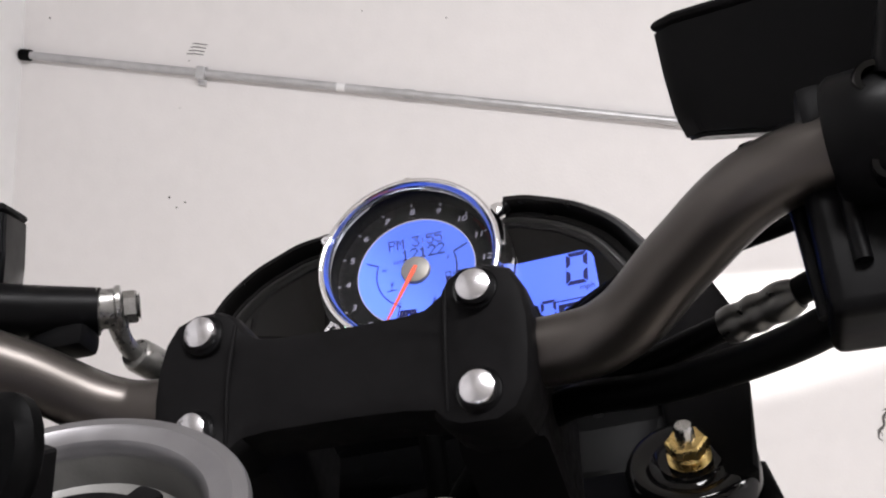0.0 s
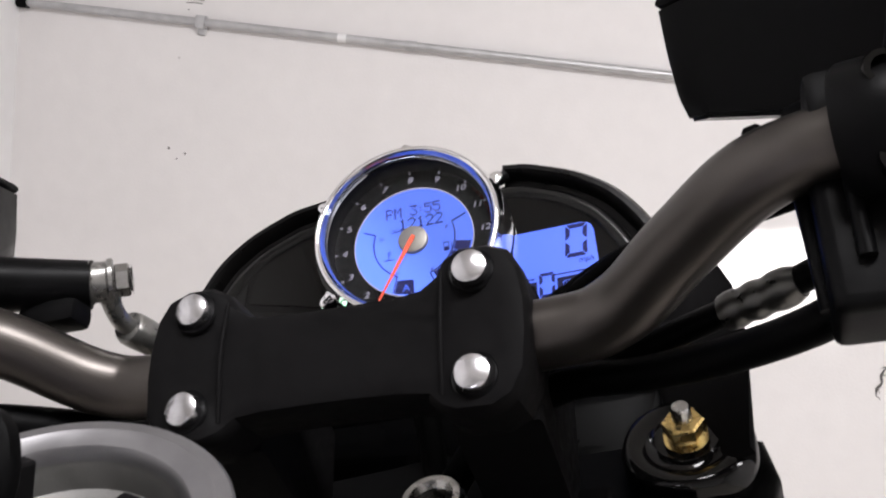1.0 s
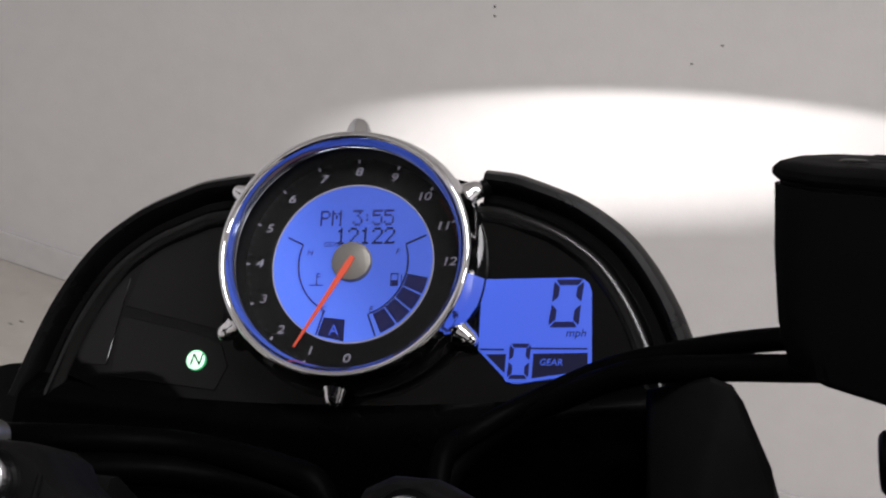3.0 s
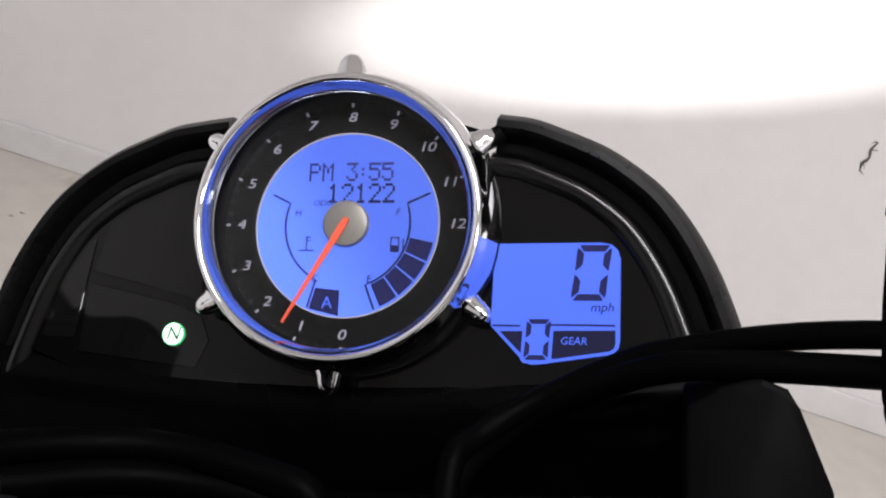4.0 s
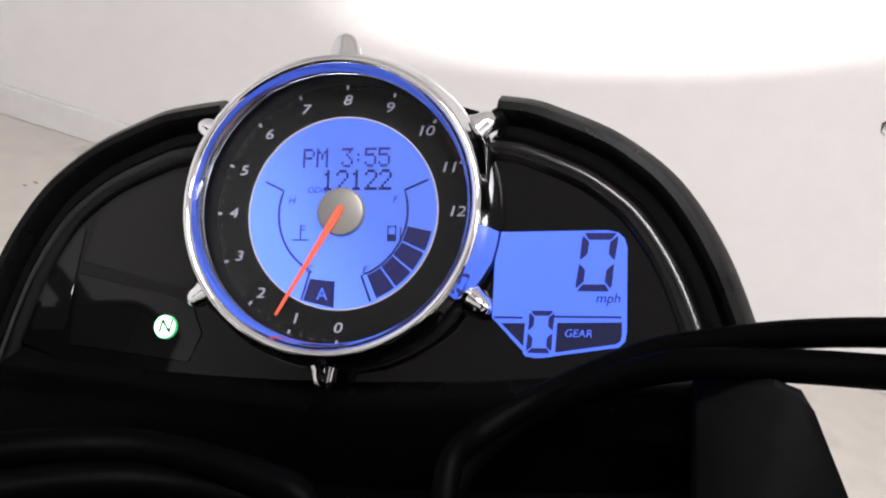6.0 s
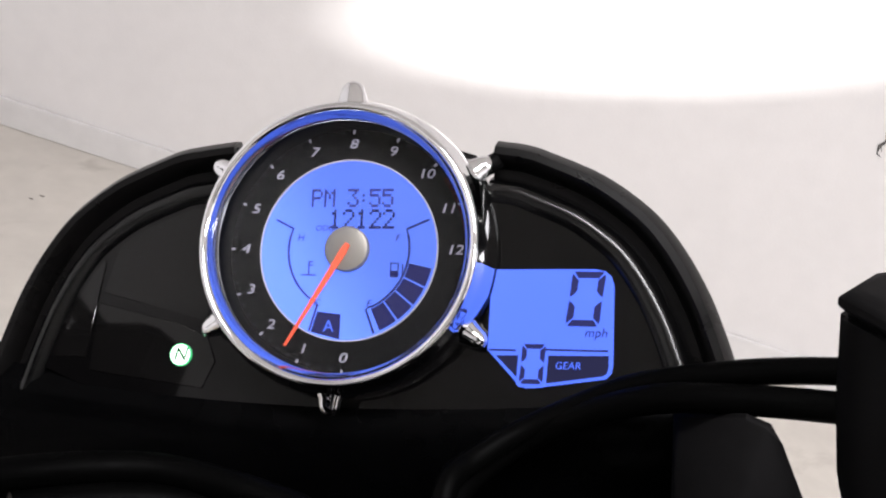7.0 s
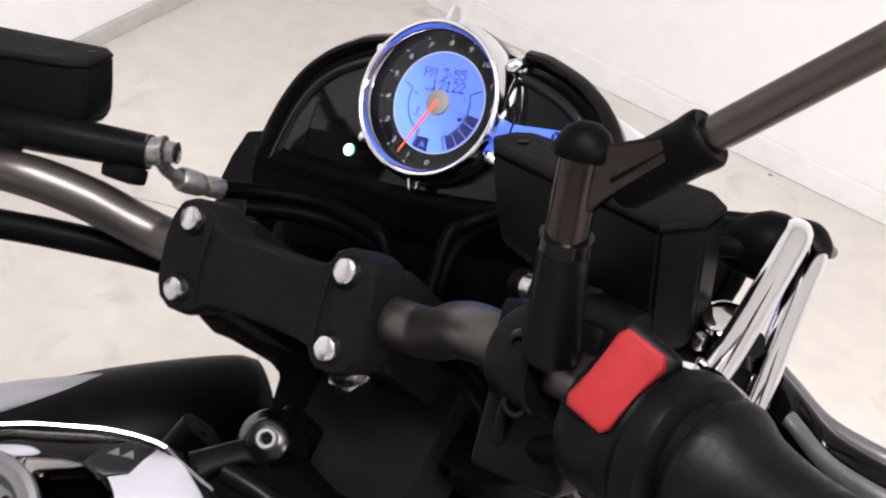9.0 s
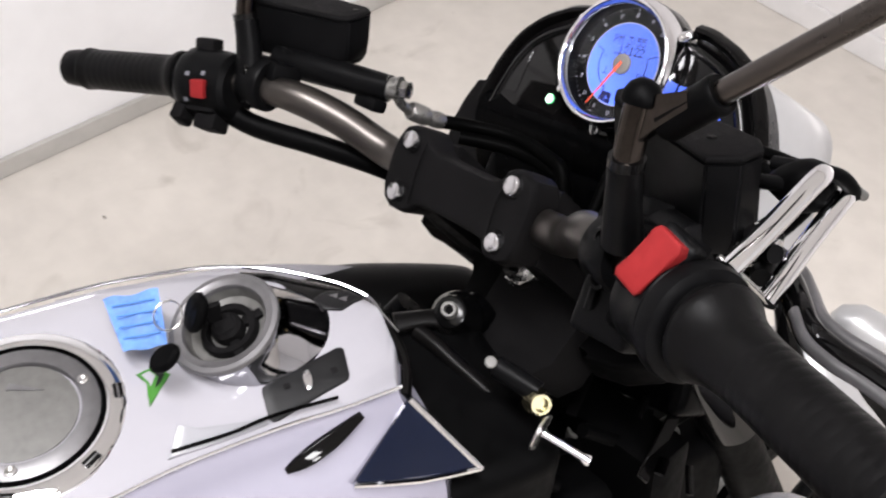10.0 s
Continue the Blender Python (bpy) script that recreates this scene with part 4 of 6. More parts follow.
    if sx < 0:
        part("cylinder_lug", moved(rbox(0.03, 0.012, 0.016, 0.004, 2, (0.139, 0.035, -0.012)), mm), BLACK_SATIN, cyl)
        bm1 = along((0.128, 0.0525, -0.0165), (0.108, 0.0565, -0.027))
        part("washer", moved(moved(lathe([(0, 0.0), (0.0105, 0.0), (0.0108, 0.002), (0.0096, 0.003), (0.0096, 0.009), (0.0108, 0.010), (0.0108, 0.012), (0, 0.012)], 28), bm1), mm), ZINC_MATT, cyl, "zinc banjo fitting")
        part("banjo_bolt", moved(moved(join(prism(hexagon(0.0078), 0.0125, 0.0195, 0.0008, 1), lathe([(0, 0.0185), (0.0045, 0.0185), (0.0062, 0.0205), (0.0072, 0.0205)], 20)), bm1), mm), STEEL, cyl, "steel banjo bolt")
        neck = [(0.119, 0.050, -0.021), (0.1200, 0.0440, -0.0275), (0.1205, 0.0405, -0.0360), (0.1193, 0.0390, -0.0435)]
        part("hose_neck", moved(tube(neck, [0.0055, 0.0045, 0.0045, 0.0045], 14, 6), mm), ZINC_MATT, cyl, "bent zinc hose neck")
        part("hose_ferrule", moved(tube([(0.1197, 0.0393, -0.0405), (0.1193, 0.0391, -0.0425), (0.1150, 0.0378, -0.0565), (0.1147, 0.0378, -0.0580), (0.1135, 0.0377, -0.0660), (0.1122, 0.0376, -0.0737)], [0.0060, 0.0084, 0.0082, 0.0066, 0.0077, 0.0070], 18, 3), mm), ZINC_MATT, cyl, "crimped hose ferrule")
        for hose in ([(-0.1122, 0.0376, -0.0737), (-0.102, 0.0405, -0.095), (-0.083, 0.0432, -0.115), (-0.060, 0.0435, -0.125), (-0.023, 0.0385, -0.125), (-0.006, 0.031, -0.126), (0.0, 0.0, -0.135), (0.0, -0.08, -0.17)], [(-0.100, 0.029, -0.088), (-0.077, 0.033, -0.112), (-0.052, 0.033, -0.125), (-0.017, 0.028, -0.130), (-0.002, 0.014, -0.136), (0.0, -0.06, -0.16)]):
            part("hydraulic_hose", tube(hose, 0.0062, 14, 6), HOSE, cyl, "black hydraulic hose")
    else:
        part("collar", tube([(0.187, 0.046, 0.0155), (0.1775, 0.0456, 0.0138)], 0.0060, 20, 0), STEEL, cyl, "zinc collar")
        knob = moved(lathe([(0, 0.0105), (0.0066, 0.010), (0.0078, 0.0085), (0.0080, 0.002), (0.0070, 0.0), (0, 0.0)], 24), along((0.178, 0.0456, 0.0139), (0.161, 0.0450, 0.0102)) @ Matrix.Diagonal((0.92, 0.92, 0.66, 1)))
        part("dust_boot", knob, RUBBER, cyl, "black rubber dust boot")
    return cyl


master_cylinder(1)
master_cylinder(-1)


def switch_housing(sx):
    mm = MIRROR_X if sx < 0 else Matrix()
    a, b = (Vector((0.2475, 0.0095, 0.0590)), Vector((0.2985, 0.0055, 0.0735))) if sx > 0 else (Vector((0.2275, 0.0105, 0.0625)), Vector((0.2825, -0.0005, 0.0870)))
    m = along(a, b, (0, 0.45, 0.9))
    prof = [(0.0, 0.0), (0.0255, 0.0), (0.0295, 0.004), (0.0306, 0.012), (0.0310, 0.026), (0.0320, 0.0275), (0.0320, 0.033), (0.0305, 0.0345), (0.0305, 0.036), (0.0345, 0.0375), (0.0350, 0.043), (0.0335, 0.0475), (0.0285, 0.0495), (0.024, 0.0500), (0.0, 0.0500)] if sx > 0 else [(0.0, 0.0), (0.024, 0.0), (0.0285, 0.004), (0.0298, 0.014), (0.0300, 0.034), (0.0306, 0.036), (0.0300, 0.046), (0.0265, 0.052), (0.021, 0.0545), (0.0, 0.0545)]
    bm = lathe(prof, 44)
    for v in bm.verts:
        if v.co.x < 0 and v.co.z < 0.04:
            v.co.x *= 1.12
    h = part("switch_housing", moved(moved(bm, m), mm), BLACK_SATIN, bike, "black switch housing" if sx < 0 else "black switch housing with a large red kill switch", IN_H)
    if sx > 0:
        bm = bmesh.new()
        outline = [(-0.0100, -0.0150), (-0.0080, -0.0186), (0.0080, -0.0186), (0.0100, -0.0150), (0.0092, 0.0), (0.0106, 0.0145), (0.0080, 0.0186), (-0.0080, 0.0180), (-0.0100, 0.0145), (-0.0090, 0.0)]
        rocker = prism(outline, -0.008, 0.007, 0.0022, 3)
        for v in rocker.verts:
            if v.co.z > 0:
                v.co.z += 0.0035 * abs(v.co.y / 0.02) - 12 * v.co.y**2 + 0.0030 * max(0.0, (v.co.y - 0.009) / 0.008)
        xx = Vector((0.900, -0.400, -0.140)).normalized()
        yy = Vector((0.36, 0.90, -0.22))
        yy = (yy - xx * yy.dot(xx)).normalized()
        mk = Matrix((xx, yy, xx.cross(yy))).transposed().to_4x4()
        mk.translation = Vector((0.2606, 0.0290, 0.0922)) + xx * 0.0027 + yy * 0.0020 + xx.cross(yy) * 0.0005
        part("kill_switch", moved(rocker, mk), RED, h, "large red kill switch rocker")
        part("switch_base", moved(rbox(0.026, 0.044, 0.022, 0.005, 3, (0, 0, -0.0135)), mk), BLACK_SATIN, h, "black base under the kill switch")
    else:
        def on(name, size, turn, r, z, mt, label="", bev=0.003):
            part(name, moved(moved(rbox(*size, bev, 2), m @ Matrix.Rotation(radians(turn), 4, "Z") @ Matrix.Translation((r, 0, z))), mm), mt, h, label)

        on("horn_button", (0.008, 0.016, 0.014), 44, 0.0305, 0.020, RED, "small red button", 0.002)
        on("dip_switch", (0.016, 0.016, 0.020), -52, 0.0310, 0.034, BLACK_MATT, "black rocker switch")
        on("housing_lower", (0.026, 0.032, 0.042), 108, 0.0180, 0.029, BLACK_MATT, "lower half of the switch housing", 0.008)
        on("choke_lever", (0.018, 0.020, 0.013), 96, 0.0330, 0.045, BLACK_MATT, "black lever")
        on("turn_switch", (0.016, 0.024, 0.022), 112, 0.0345, 0.020, BLACK_MATT, "black sliding switch")
        for r, z in ((18, 0.018), (22, 0.034), (66, 0.036)):
            on("housing_mark", (0.0012, 0.004, 0.004), r, 0.0300, z, NUMERAL_DIM, "", 0.0002)
    return h


switch_housing(1)
switch_housing(-1)


def mirror(sx):
    mm = MIRROR_X if sx < 0 else Matrix()
    up = mm @ Matrix.Translation((-0.010, 0.0, -0.022) if sx < 0 else (0.001, 0.0035, 0.004))
    post = [(0.2165, 0.026, 0.063), (0.2195, 0.050, 0.070), (0.2240, 0.073, 0.0790)] if sx < 0 else [(0.2250, 0.030, 0.070), (0.2300, 0.052, 0.0880), (0.2350, 0.0735, 0.1045)]
    base = part("mirror_mount", moved(join(tube(post, [0.0125, 0.0108, 0.0098], 24, 4), moved(lathe([(0.0140, -0.0125), (0.0215, -0.0125), (0.0232, -0.010), (0.0232, 0.010), (0.0215, 0.0125), (0.0140, 0.0125)], 32, True), along((0.2125, 0.0205, 0.0510), (0.27, 0.0160, 0.0660)))), mm), BLACK_SATIN, bike, "black mirror mount clamped on the bar", IN_H)
    for y, z in ((0.0290, 0.0715), (0.0035, 0.0625)):
        part("clamp_bolt", moved(moved(join(lathe([(0, 0.004), (0.003, 0.004), (0.0038, 0.007), (0.0058, 0.007), (0.0066, 0.0055), (0.0066, -0.008)], 20)), along((0.2125, y, z - 0.004), (0.2125, y - 0.004, z + 0.012))), mm), BLACK_GLOSS, base)
    part("post_ring", moved(tube([(0.2336, 0.069, 0.0990), (0.2343, 0.074, 0.1015)], 0.0104, 24, 0), up), BLACK_GLOSS, base)
    part("mirror_post", moved(tube([(0.2338, 0.071, 0.1000), (0.2345, 0.090, 0.1045), (0.2350, 0.106, 0.1075)], 0.0085, 28, 3), up), POST_METAL, base, "bronze-grey metal mirror post")
    cap = lathe([(0.0, 0.0110), (0.0042, 0.0104), (0.0082, 0.0077), (0.0109, 0.0026), (0.0113, -0.0015), (0.0106, -0.003), (0.0, -0.003)], 28)
    part("post_cap", moved(moved(cap, along((0.2350, 0.105, 0.1073), (0.2358, 0.123, 0.1108))), up), RUBBER, base, "round black rubber cap")
    p, way = (Vector((0.2885, 0.1290, 0.1095)), Vector((0.679, 0.71, -0.187))) if sx < 0 else (Vector((0.2824, 0.1225, 0.1051)), Vector((0.7865, 0.6036, 0.1309)))
    corners = [Vector(v) for v in ((0.2365, 0.1065, 0.1072), (0.2360, 0.0770, 0.1020), (0.2500, 0.0920, 0.1060), (0.2700, 0.1075, 0.1095), (0.2660, 0.1165, 0.1105))]
    side = (corners[3] - corners[0]).cross(corners[1] - corners[0]).normalized() * 0.0035
    web = bmesh.new()
    lo, hi = [web.verts.new(v - side) for v in corners], [web.verts.new(v + side) for v in corners]
    web.faces.new(lo[::-1])
    web.faces.new(hi)
    for k in range(5):
        web.faces.new((lo[k], lo[(k + 1) % 5], hi[(k + 1) % 5], hi[k]))
    bmesh.ops.bevel(web, geom=list(web.edges), offset=0.0012, segments=2, affect="EDGES")
    part("arm_web", moved(web, up), POST_METAL, base, "dark bronze web of the mirror arm")
    boot = lathe([(0.0, -0.0440), (0.0090, -0.0440), (0.0106, -0.041), (0.0107, -0.0130), (0.0112, -0.0090), (0.0112, -0.0060), (0.0100, -0.0045), (0.0080, -0.0050), (0.0, -0.0050)], 28)
    part("rubber_boot", moved(moved(boot, along(p, p + way)), up), RUBBER, base, "black rubber boot")
    part("mirror_arm", moved(tube([p - way * 0.016, p + way * 0.12, p + way * 0.24], 0.0066, 24, 2), up), ARM_METAL, base, "long bronze-grey mirror arm")
    head = moved(rbox(0.15, 0.085, 0.03, 0.012, 4), along(p + way * 0.30, p + way * 0.30 + Vector((0.05, -0.25, 0.96)), (1, 0, 0)))
    part("mirror_head", moved(head, up), BLACK_SATIN, base, "black mirror head")
    return base


mirror(1)
mirror(-1)


def brake_lever():
    """Chrome double-rod bracket with black rubber ends, and the long blade beside the grip."""
    a = part("lever_bracket", join(tube([(0.2880, 0.0385, 0.0580), (0.2908, 0.066, 0.0385), (0.2930, 0.0925, 0.0200), (0.2928, 0.0985, 0.0135), (0.2905, 0.1005, 0.0065), (0.2870, 0.0990, 0.0015)], 0.0062, 20, 6), tube([(0.2975, 0.0255, 0.0268), (0.2957, 0.057, 0.0068), (0.2942, 0.0870, -0.0150), (0.2935, 0.0920, -0.0198), (0.2910, 0.0932, -0.0240)], 0.0062, 20, 6)), CHROME, bike, "polished chrome double-rod bracket", IN_H)
    part("bracket_foot", tube([(0.2820, 0.0430, 0.0630), (0.2885, 0.0395, 0.0560), (0.2945, 0.0325, 0.0390), (0.2978, 0.0260, 0.0245)], 0.0018, 12, 4), STEEL, a, "steel foot plate joining the rods")
    part("lever_perch", join(tube([(0.245, 0.045, 0.0), (0.262, 0.046, 0.003), (0.277, 0.043, 0.010), (0.286, 0.036, 0.020)], [0.013, 0.012, 0.009, 0.006], 18, 5), tube([(0.262, 0.05, 0.012), (0.292, 0.052, 0.026)], 0.0055, 12, 0)), BLACK_SATIN, a, "black lever perch")
    cap = along((0.2755, 0.058, 0.016), (0.2775, 0.0655, 0.0215))
    part("perch_cap", moved(lathe([(0, 0.0022), (0.006, 0.0021), (0.0095, 0.0016), (0.0112, 0.0004), (0.0116, -0.002), (0.0105, -0.0035)], 36), cap), CHROME, a, "polished chrome cap on the lever perch")
    for q in range(3):
        t = radians(-60 + 42 * q)
        part("perch_bolt", moved(lathe([(0, 0.003), (0.0020, 0.003), (0.0028, 0.0018), (0.0028, -0.004)], 14), cap @ Matrix.Translation((0.0140 * math.cos(t), 0.0140 * math.sin(t), -0.006))), STEEL, a)
    part("rubber_elbow", tube([(0.2905, 0.1030, 0.0060), (0.2940, 0.1025, -0.0060), (0.2955, 0.0990, -0.0180), (0.2950, 0.0955, -0.0270)], [0.0040, 0.0046, 0.0046, 0.0042], 18, 5), RUBBER, a, "black rubber elbow")
    part("elbow_tip", tube([(0.2955, 0.0970, -0.0260), (0.2970, 0.0965, -0.0345)], [0.0042, 0.0030], 14, 0), ALU_DULL, a, "pale end of the rubber elbow")
    part("rubber_knob", moved(lathe([(0, -0.022), (0.006, -0.020), (0.0105, -0.013), (0.0148, -0.004), (0.0160, 0.003), (0.0145, 0.010), (0.0095, 0.016), (0.0, 0.018)], 28), along((0.2745, 0.0915, -0.0060), (0.2995, 0.0965, -0.0070))), RUBBER, a, "black rubber knob")
    part("knob_stem", tube([(0.25, 0.085, 0.005), (0.272, 0.089, 0.004)], 0.0046, 14, 2), BLACK_SATIN, a)
    part("link_rod", tube([(0.25, 0.098, -0.008), (0.272, 0.101, -0.009), (0.290, 0.1015, -0.006)], 0.0045, 14, 3), BLACK_SATIN, a)
    line = [(0.262, 0.040, -0.022), (0.286, 0.036, -0.010), (0.305, 0.029, 0.006), (0.326, 0.020, 0.023), (0.348, 0.016, 0.031), (0.367, 0.014, 0.033), (0.40, 0.010, 0.040), (0.43, 0.006, 0.052)]
    rad = [0.010, 0.010, 0.0095, 0.009, 0.0085, 0.008, 0.008, 0.0095]
    part("brake_lever", tube(line, rad, 18, 6, 0.65), BLACK_GLOSS, bike, "long glossy black brake lever beside the grip", IN_H)
    part("lever_guard", tube([(x - 0.004, y + 0.008, z - 0.016) for x, y, z in line], [0.004] * len(line), 14, 6), ALU, bike, "pale metal edge beyond the brake lever", IN_H)
    # the streak of light along the black lever, built as a pale strip
    part("lever_highlight", tube([(x + 0.006, y - 0.002, z + 0.014) for x, y, z in line[2:]], [0.0035] * len(line[2:]), 14, 6, 0.6), ALU, bike, "white highlight of the lever, put in as a pale strip", IN_H)
    part("clutch_lever", moved(tube([(x, y - 0.025, z + 0.02) for x, y, z in line], rad, 18, 6, 0.65), MIRROR_X), BLACK_SATIN, bike, "black clutch lever below the grip", IN_H)


brake_lever()


def cables():
    part("brake_hose", tube([(0.245, 0.050, -0.020), (0.243, 0.076, -0.060), (0.226, 0.088, -0.090), (0.196, 0.0891, -0.1107), (0.166, 0.0897, -0.1245), (0.136, 0.0893, -0.1325), (0.1069, 0.0868, -0.1400), (0.0791, 0.0775, -0.1530), (0.0549, 0.0645, -0.1570), (0.0366, 0.043, -0.1513), (0.0345, 0.0081, -0.1399)], 0.0052, 14, 6), HOSE, bike, "black rubber brake hose", IN_H)
    part("switch_cable", tube([(0.252, 0.046, -0.026), (0.250, 0.080, -0.066), (0.228, 0.098, -0.098), (0.196, 0.1009, -0.1152), (0.166, 0.1012, -0.1266), (0.136, 0.0985, -0.1380), (0.1056, 0.0925, -0.1490), (0.0887, 0.0865, -0.1530), (0.061, 0.0715, -0.1540), (0.0441, 0.0588, -0.1450), (0.0382, 0.0480, -0.1330), (0.040, 0.010, -0.125)], 0.0045, 14, 6), HOSE, bike, "black sleeved switch cable", IN_H)
    h = part("throttle_cable", tube([(0.245, -0.002, 0.045), (0.2, 0.0027, 0.0), (0.1689, -0.0001, -0.020), (0.1511, -0.0007, -0.030), (0.11, -0.004, -0.052), (0.06, -0.01, -0.08), (0.03, -0.06, -0.15)], 0.0055, 14, 8), RUBBER, bike, "black throttle cable", IN_H)
    rib = [(0.1545 + 0.0040 * k, -0.0006 + 0.0002 * k, -0.0283 + 0.0023 * k) for k in range(8)]
    part("cable_ferrule", tube(rib, [0.0070, 0.0077, 0.0070, 0.0078, 0.0070, 0.0078, 0.0076, 0.0060], 20, 3), ZINC_DARK, h, "ribbed zinc cable ferrule")
    part("wiring_loom", tube([(0.242, -0.010, 0.058), (0.2064, -0.0215, 0.030), (0.1848, -0.0250, 0.010), (0.1551, -0.0205, -0.020), (0.1207, -0.0145, -0.045), (0.0831, -0.0105, -0.060), (0.04, -0.02, -0.09), (0.0, -0.05, -0.13)], 0.0072, 16, 8), RUBBER, bike, "thick black wiring loom", IN_H)
    part("wiring_loom", tube([(-0.247, -0.012, 0.066), (-0.214, -0.018, 0.042), (-0.17, -0.016, 0.002), (-0.115, -0.016, -0.043), (-0.06, -0.03, -0.1)], 0.0100, 16, 8), RUBBER, bike, "thick black wiring loom", IN_H)
    part("throttle_cable_guide", join(rbox(0.046, 0.052, 0.034, 0.005, 3, (0.2105, -0.010, 0.028)), tube([(0.188, -0.028, 0.026), (0.186, 0.016, 0.030)], 0.0035, 12, 0), tube([(0.200, -0.02, 0.046), (0.200, 0.01, 0.048)], 0.003, 10, 0)), BLACK_SATIN, bike, "black throttle cable guide under the bar", IN_H)
    part("fork_cover", moved(prism([(-0.046, -0.030), (-0.030, -0.042), (0.036, -0.040), (0.050, -0.022), (0.052, 0.046), (-0.050, 0.046)], -0.030, 0.022, 0.004, 2), Matrix.Translation((0.040, -0.092, -0.108)) @ Matrix.Rotation(radians(-22), 4, "X")), BLACK_MATT, bike, "black cover over the steering head", IN_H)


cables()


# the tank's top is drawn in a frame of its own, five per cent larger
TANK_EYE, TANK_SCALE = Vector((0.412, -0.118, 0.557)), 1.0506
TANK_IN_T = Matrix.Translation(TANK_EYE) @ Matrix.Diagonal((TANK_SCALE, TANK_SCALE, TANK_SCALE, 1)) @ Matrix.Translation(-TANK_EYE)
TANK_FIT = IN_T @ TANK_IN_T
POD, POD_SCALE = TANK_IN_T.inverted(), 1 / TANK_SCALE


def fuel_tank():
    """White top panel, flanks, ignition pod and filler cap, in the tank's frame."""
    # stations from front to back: y, left edge x, right edge x, lift
    st = [(0.0945, -0.016, 0.010, -0.004), (0.0915, -0.024, 0.036, -0.002), (0.080, -0.0395, 0.061, 0.0), (0.04, -0.0705, 0.060, 0.001), (0.0, -0.088, 0.058, 0.002), (-0.07, -0.098, 0.062, 0.004), (-0.14, -0.098, 0.074, 0.006), (-0.24, -0.105, 0.088, 0.004), (-0.34, -0.105, 0.092, -0.004)]
    bm = bmesh.new()
    rows = []
    for y, xl, xr, lift in st:
        row = []
        for k in range(13):
            u = k / 12
            e = abs(u - 0.5) * 2
            row.append(bm.verts.new((xl + (xr - xl) * u, y, lift + 0.004 - 0.010 * e**6 - (0.012 * (0.5 - u) if u < 0.5 else 0))))
        rows.append(row)
    for a, b in zip(rows, rows[1:]):
        for k in range(12):
            bm.faces.new((a[k], a[k + 1], b[k + 1], b[k]))
    tank = part("fuel_tank", bm, PAINT_WHITE, bike, "white fuel tank with an ignition lock in its top", TANK_FIT)
    for sx in (1, -1):
        bm = bmesh.new()
        rows = []
        for y, xl, xr, lift in st[1:]:
            x = xr if sx > 0 else -xl
            z0 = -0.006 + lift - (0.006 if sx < 0 else 0)
            fwd = (0.30 if sx > 0 else 0.5) * max(0.0, y - 0.03)
            lean = 1.0 if sx > 0 else 0.35
            rows.append([bm.verts.new((sx * (x + (v[0] - x) * lean), v[1], v[2])) for v in ((x - 0.0005, y, z0), (x + 0.003, y, z0 - 0.003), (x + 0.012, y + fwd * 0.2, z0 - 0.012), (x + 0.046, y + fwd, z0 - 0.048), (x + 0.058, y + fwd, z0 - 0.075), (x + 0.06, y + fwd * 0.4, z0 - 0.16), (x + 0.02, y, z0 - 0.22))])
        for a, b in zip(rows, rows[1:]):
            for k in range(6):
                bm.faces.new((a[k], a[k + 1], b[k + 1], b[k]))
        part("flank", bm, PAINT_LILAC, tank, "glossy pale tank flank")
    bm = bmesh.new()
    a, b, c = Vector((0.0655, 0.085, -0.0105)), Vector((0.094, 0.034, -0.0385)), Vector((0.1085, 0.120, -0.053))
    nrm = Vector((0.7, 0, 0.7)) * 0.003
    lo = [bm.verts.new(p - nrm * 0.3) for p in (a, b, c)]
    hi = [bm.verts.new(p + nrm) for p in (a, b, c)]
    bm.faces.new(hi)
    bm.faces.new(lo[::-1])
    for k in range(3):
        bm.faces.new((lo[k], lo[(k + 1) % 3], hi[(k + 1) % 3], hi[k]))
    part("flank_inlay", bm, NAVY_GLOSS, tank, "dark blue triangular flank inlay", smooth=False)
    part("inlay_edge", tube([c + nrm, (a + c) / 2 + nrm * 1.2, a + nrm], 0.0024, 8, 2), CHROME, tank, "chrome edge strip")
    part("inlay_edge", tube([b + nrm, (b + c) / 2 + nrm * 1.2 + Vector((0.002, 0, -0.002)), c + nrm], 0.0022, 8, 2), CHROME, tank, "chrome edge strip")
    # a dark reflection in the glossy flank, modelled as a flat black sliver
    part("flank_reflection", tube([(0.0775, -0.004, -0.0225), (0.0755, 0.010, -0.0190), (0.0715, 0.030, -0.0145), (0.066, 0.052, -0.0090)], [0.0024, 0.0066, 0.0066, 0.0030], 14, 5, 0.5), BLACK_GLOSS, tank, "dark reflection in the tank flank, put in as a black sliver")
    part("edge_strip", tube([(0.0595, 0.083, -0.004), (0.0605, 0.04, -0.003), (0.0592, 0.0, -0.002), (0.0625, -0.07, 0.0), (0.0745, -0.14, 0.002)], 0.0012, 8, 4), CHROME, tank, "thin chrome edge line")
    part("edge_strip", tube([(0.0138, 0.1030, -0.011), (-0.0089, 0.0985, -0.010), (-0.0234, 0.0950, -0.009), (-0.0412, 0.0808, -0.008), (-0.0590, 0.0598, -0.008), (-0.0735, 0.0388, -0.008), (-0.0900, 0.0, -0.007), (-0.1, -0.07, -0.005), (-0.1, -0.14, -0.003)], 0.0013, 8, 4), CHROME_DARK, tank, "chrome edge line")
    part("front_trim", tube([(-0.018, 0.099, -0.017), (0.012, 0.099, -0.016), (0.038, 0.0955, -0.015), (0.062, 0.084, -0.014)], 0.0050, 14, 4), BLACK_GLOSS, tank, "black front trim of the tank")
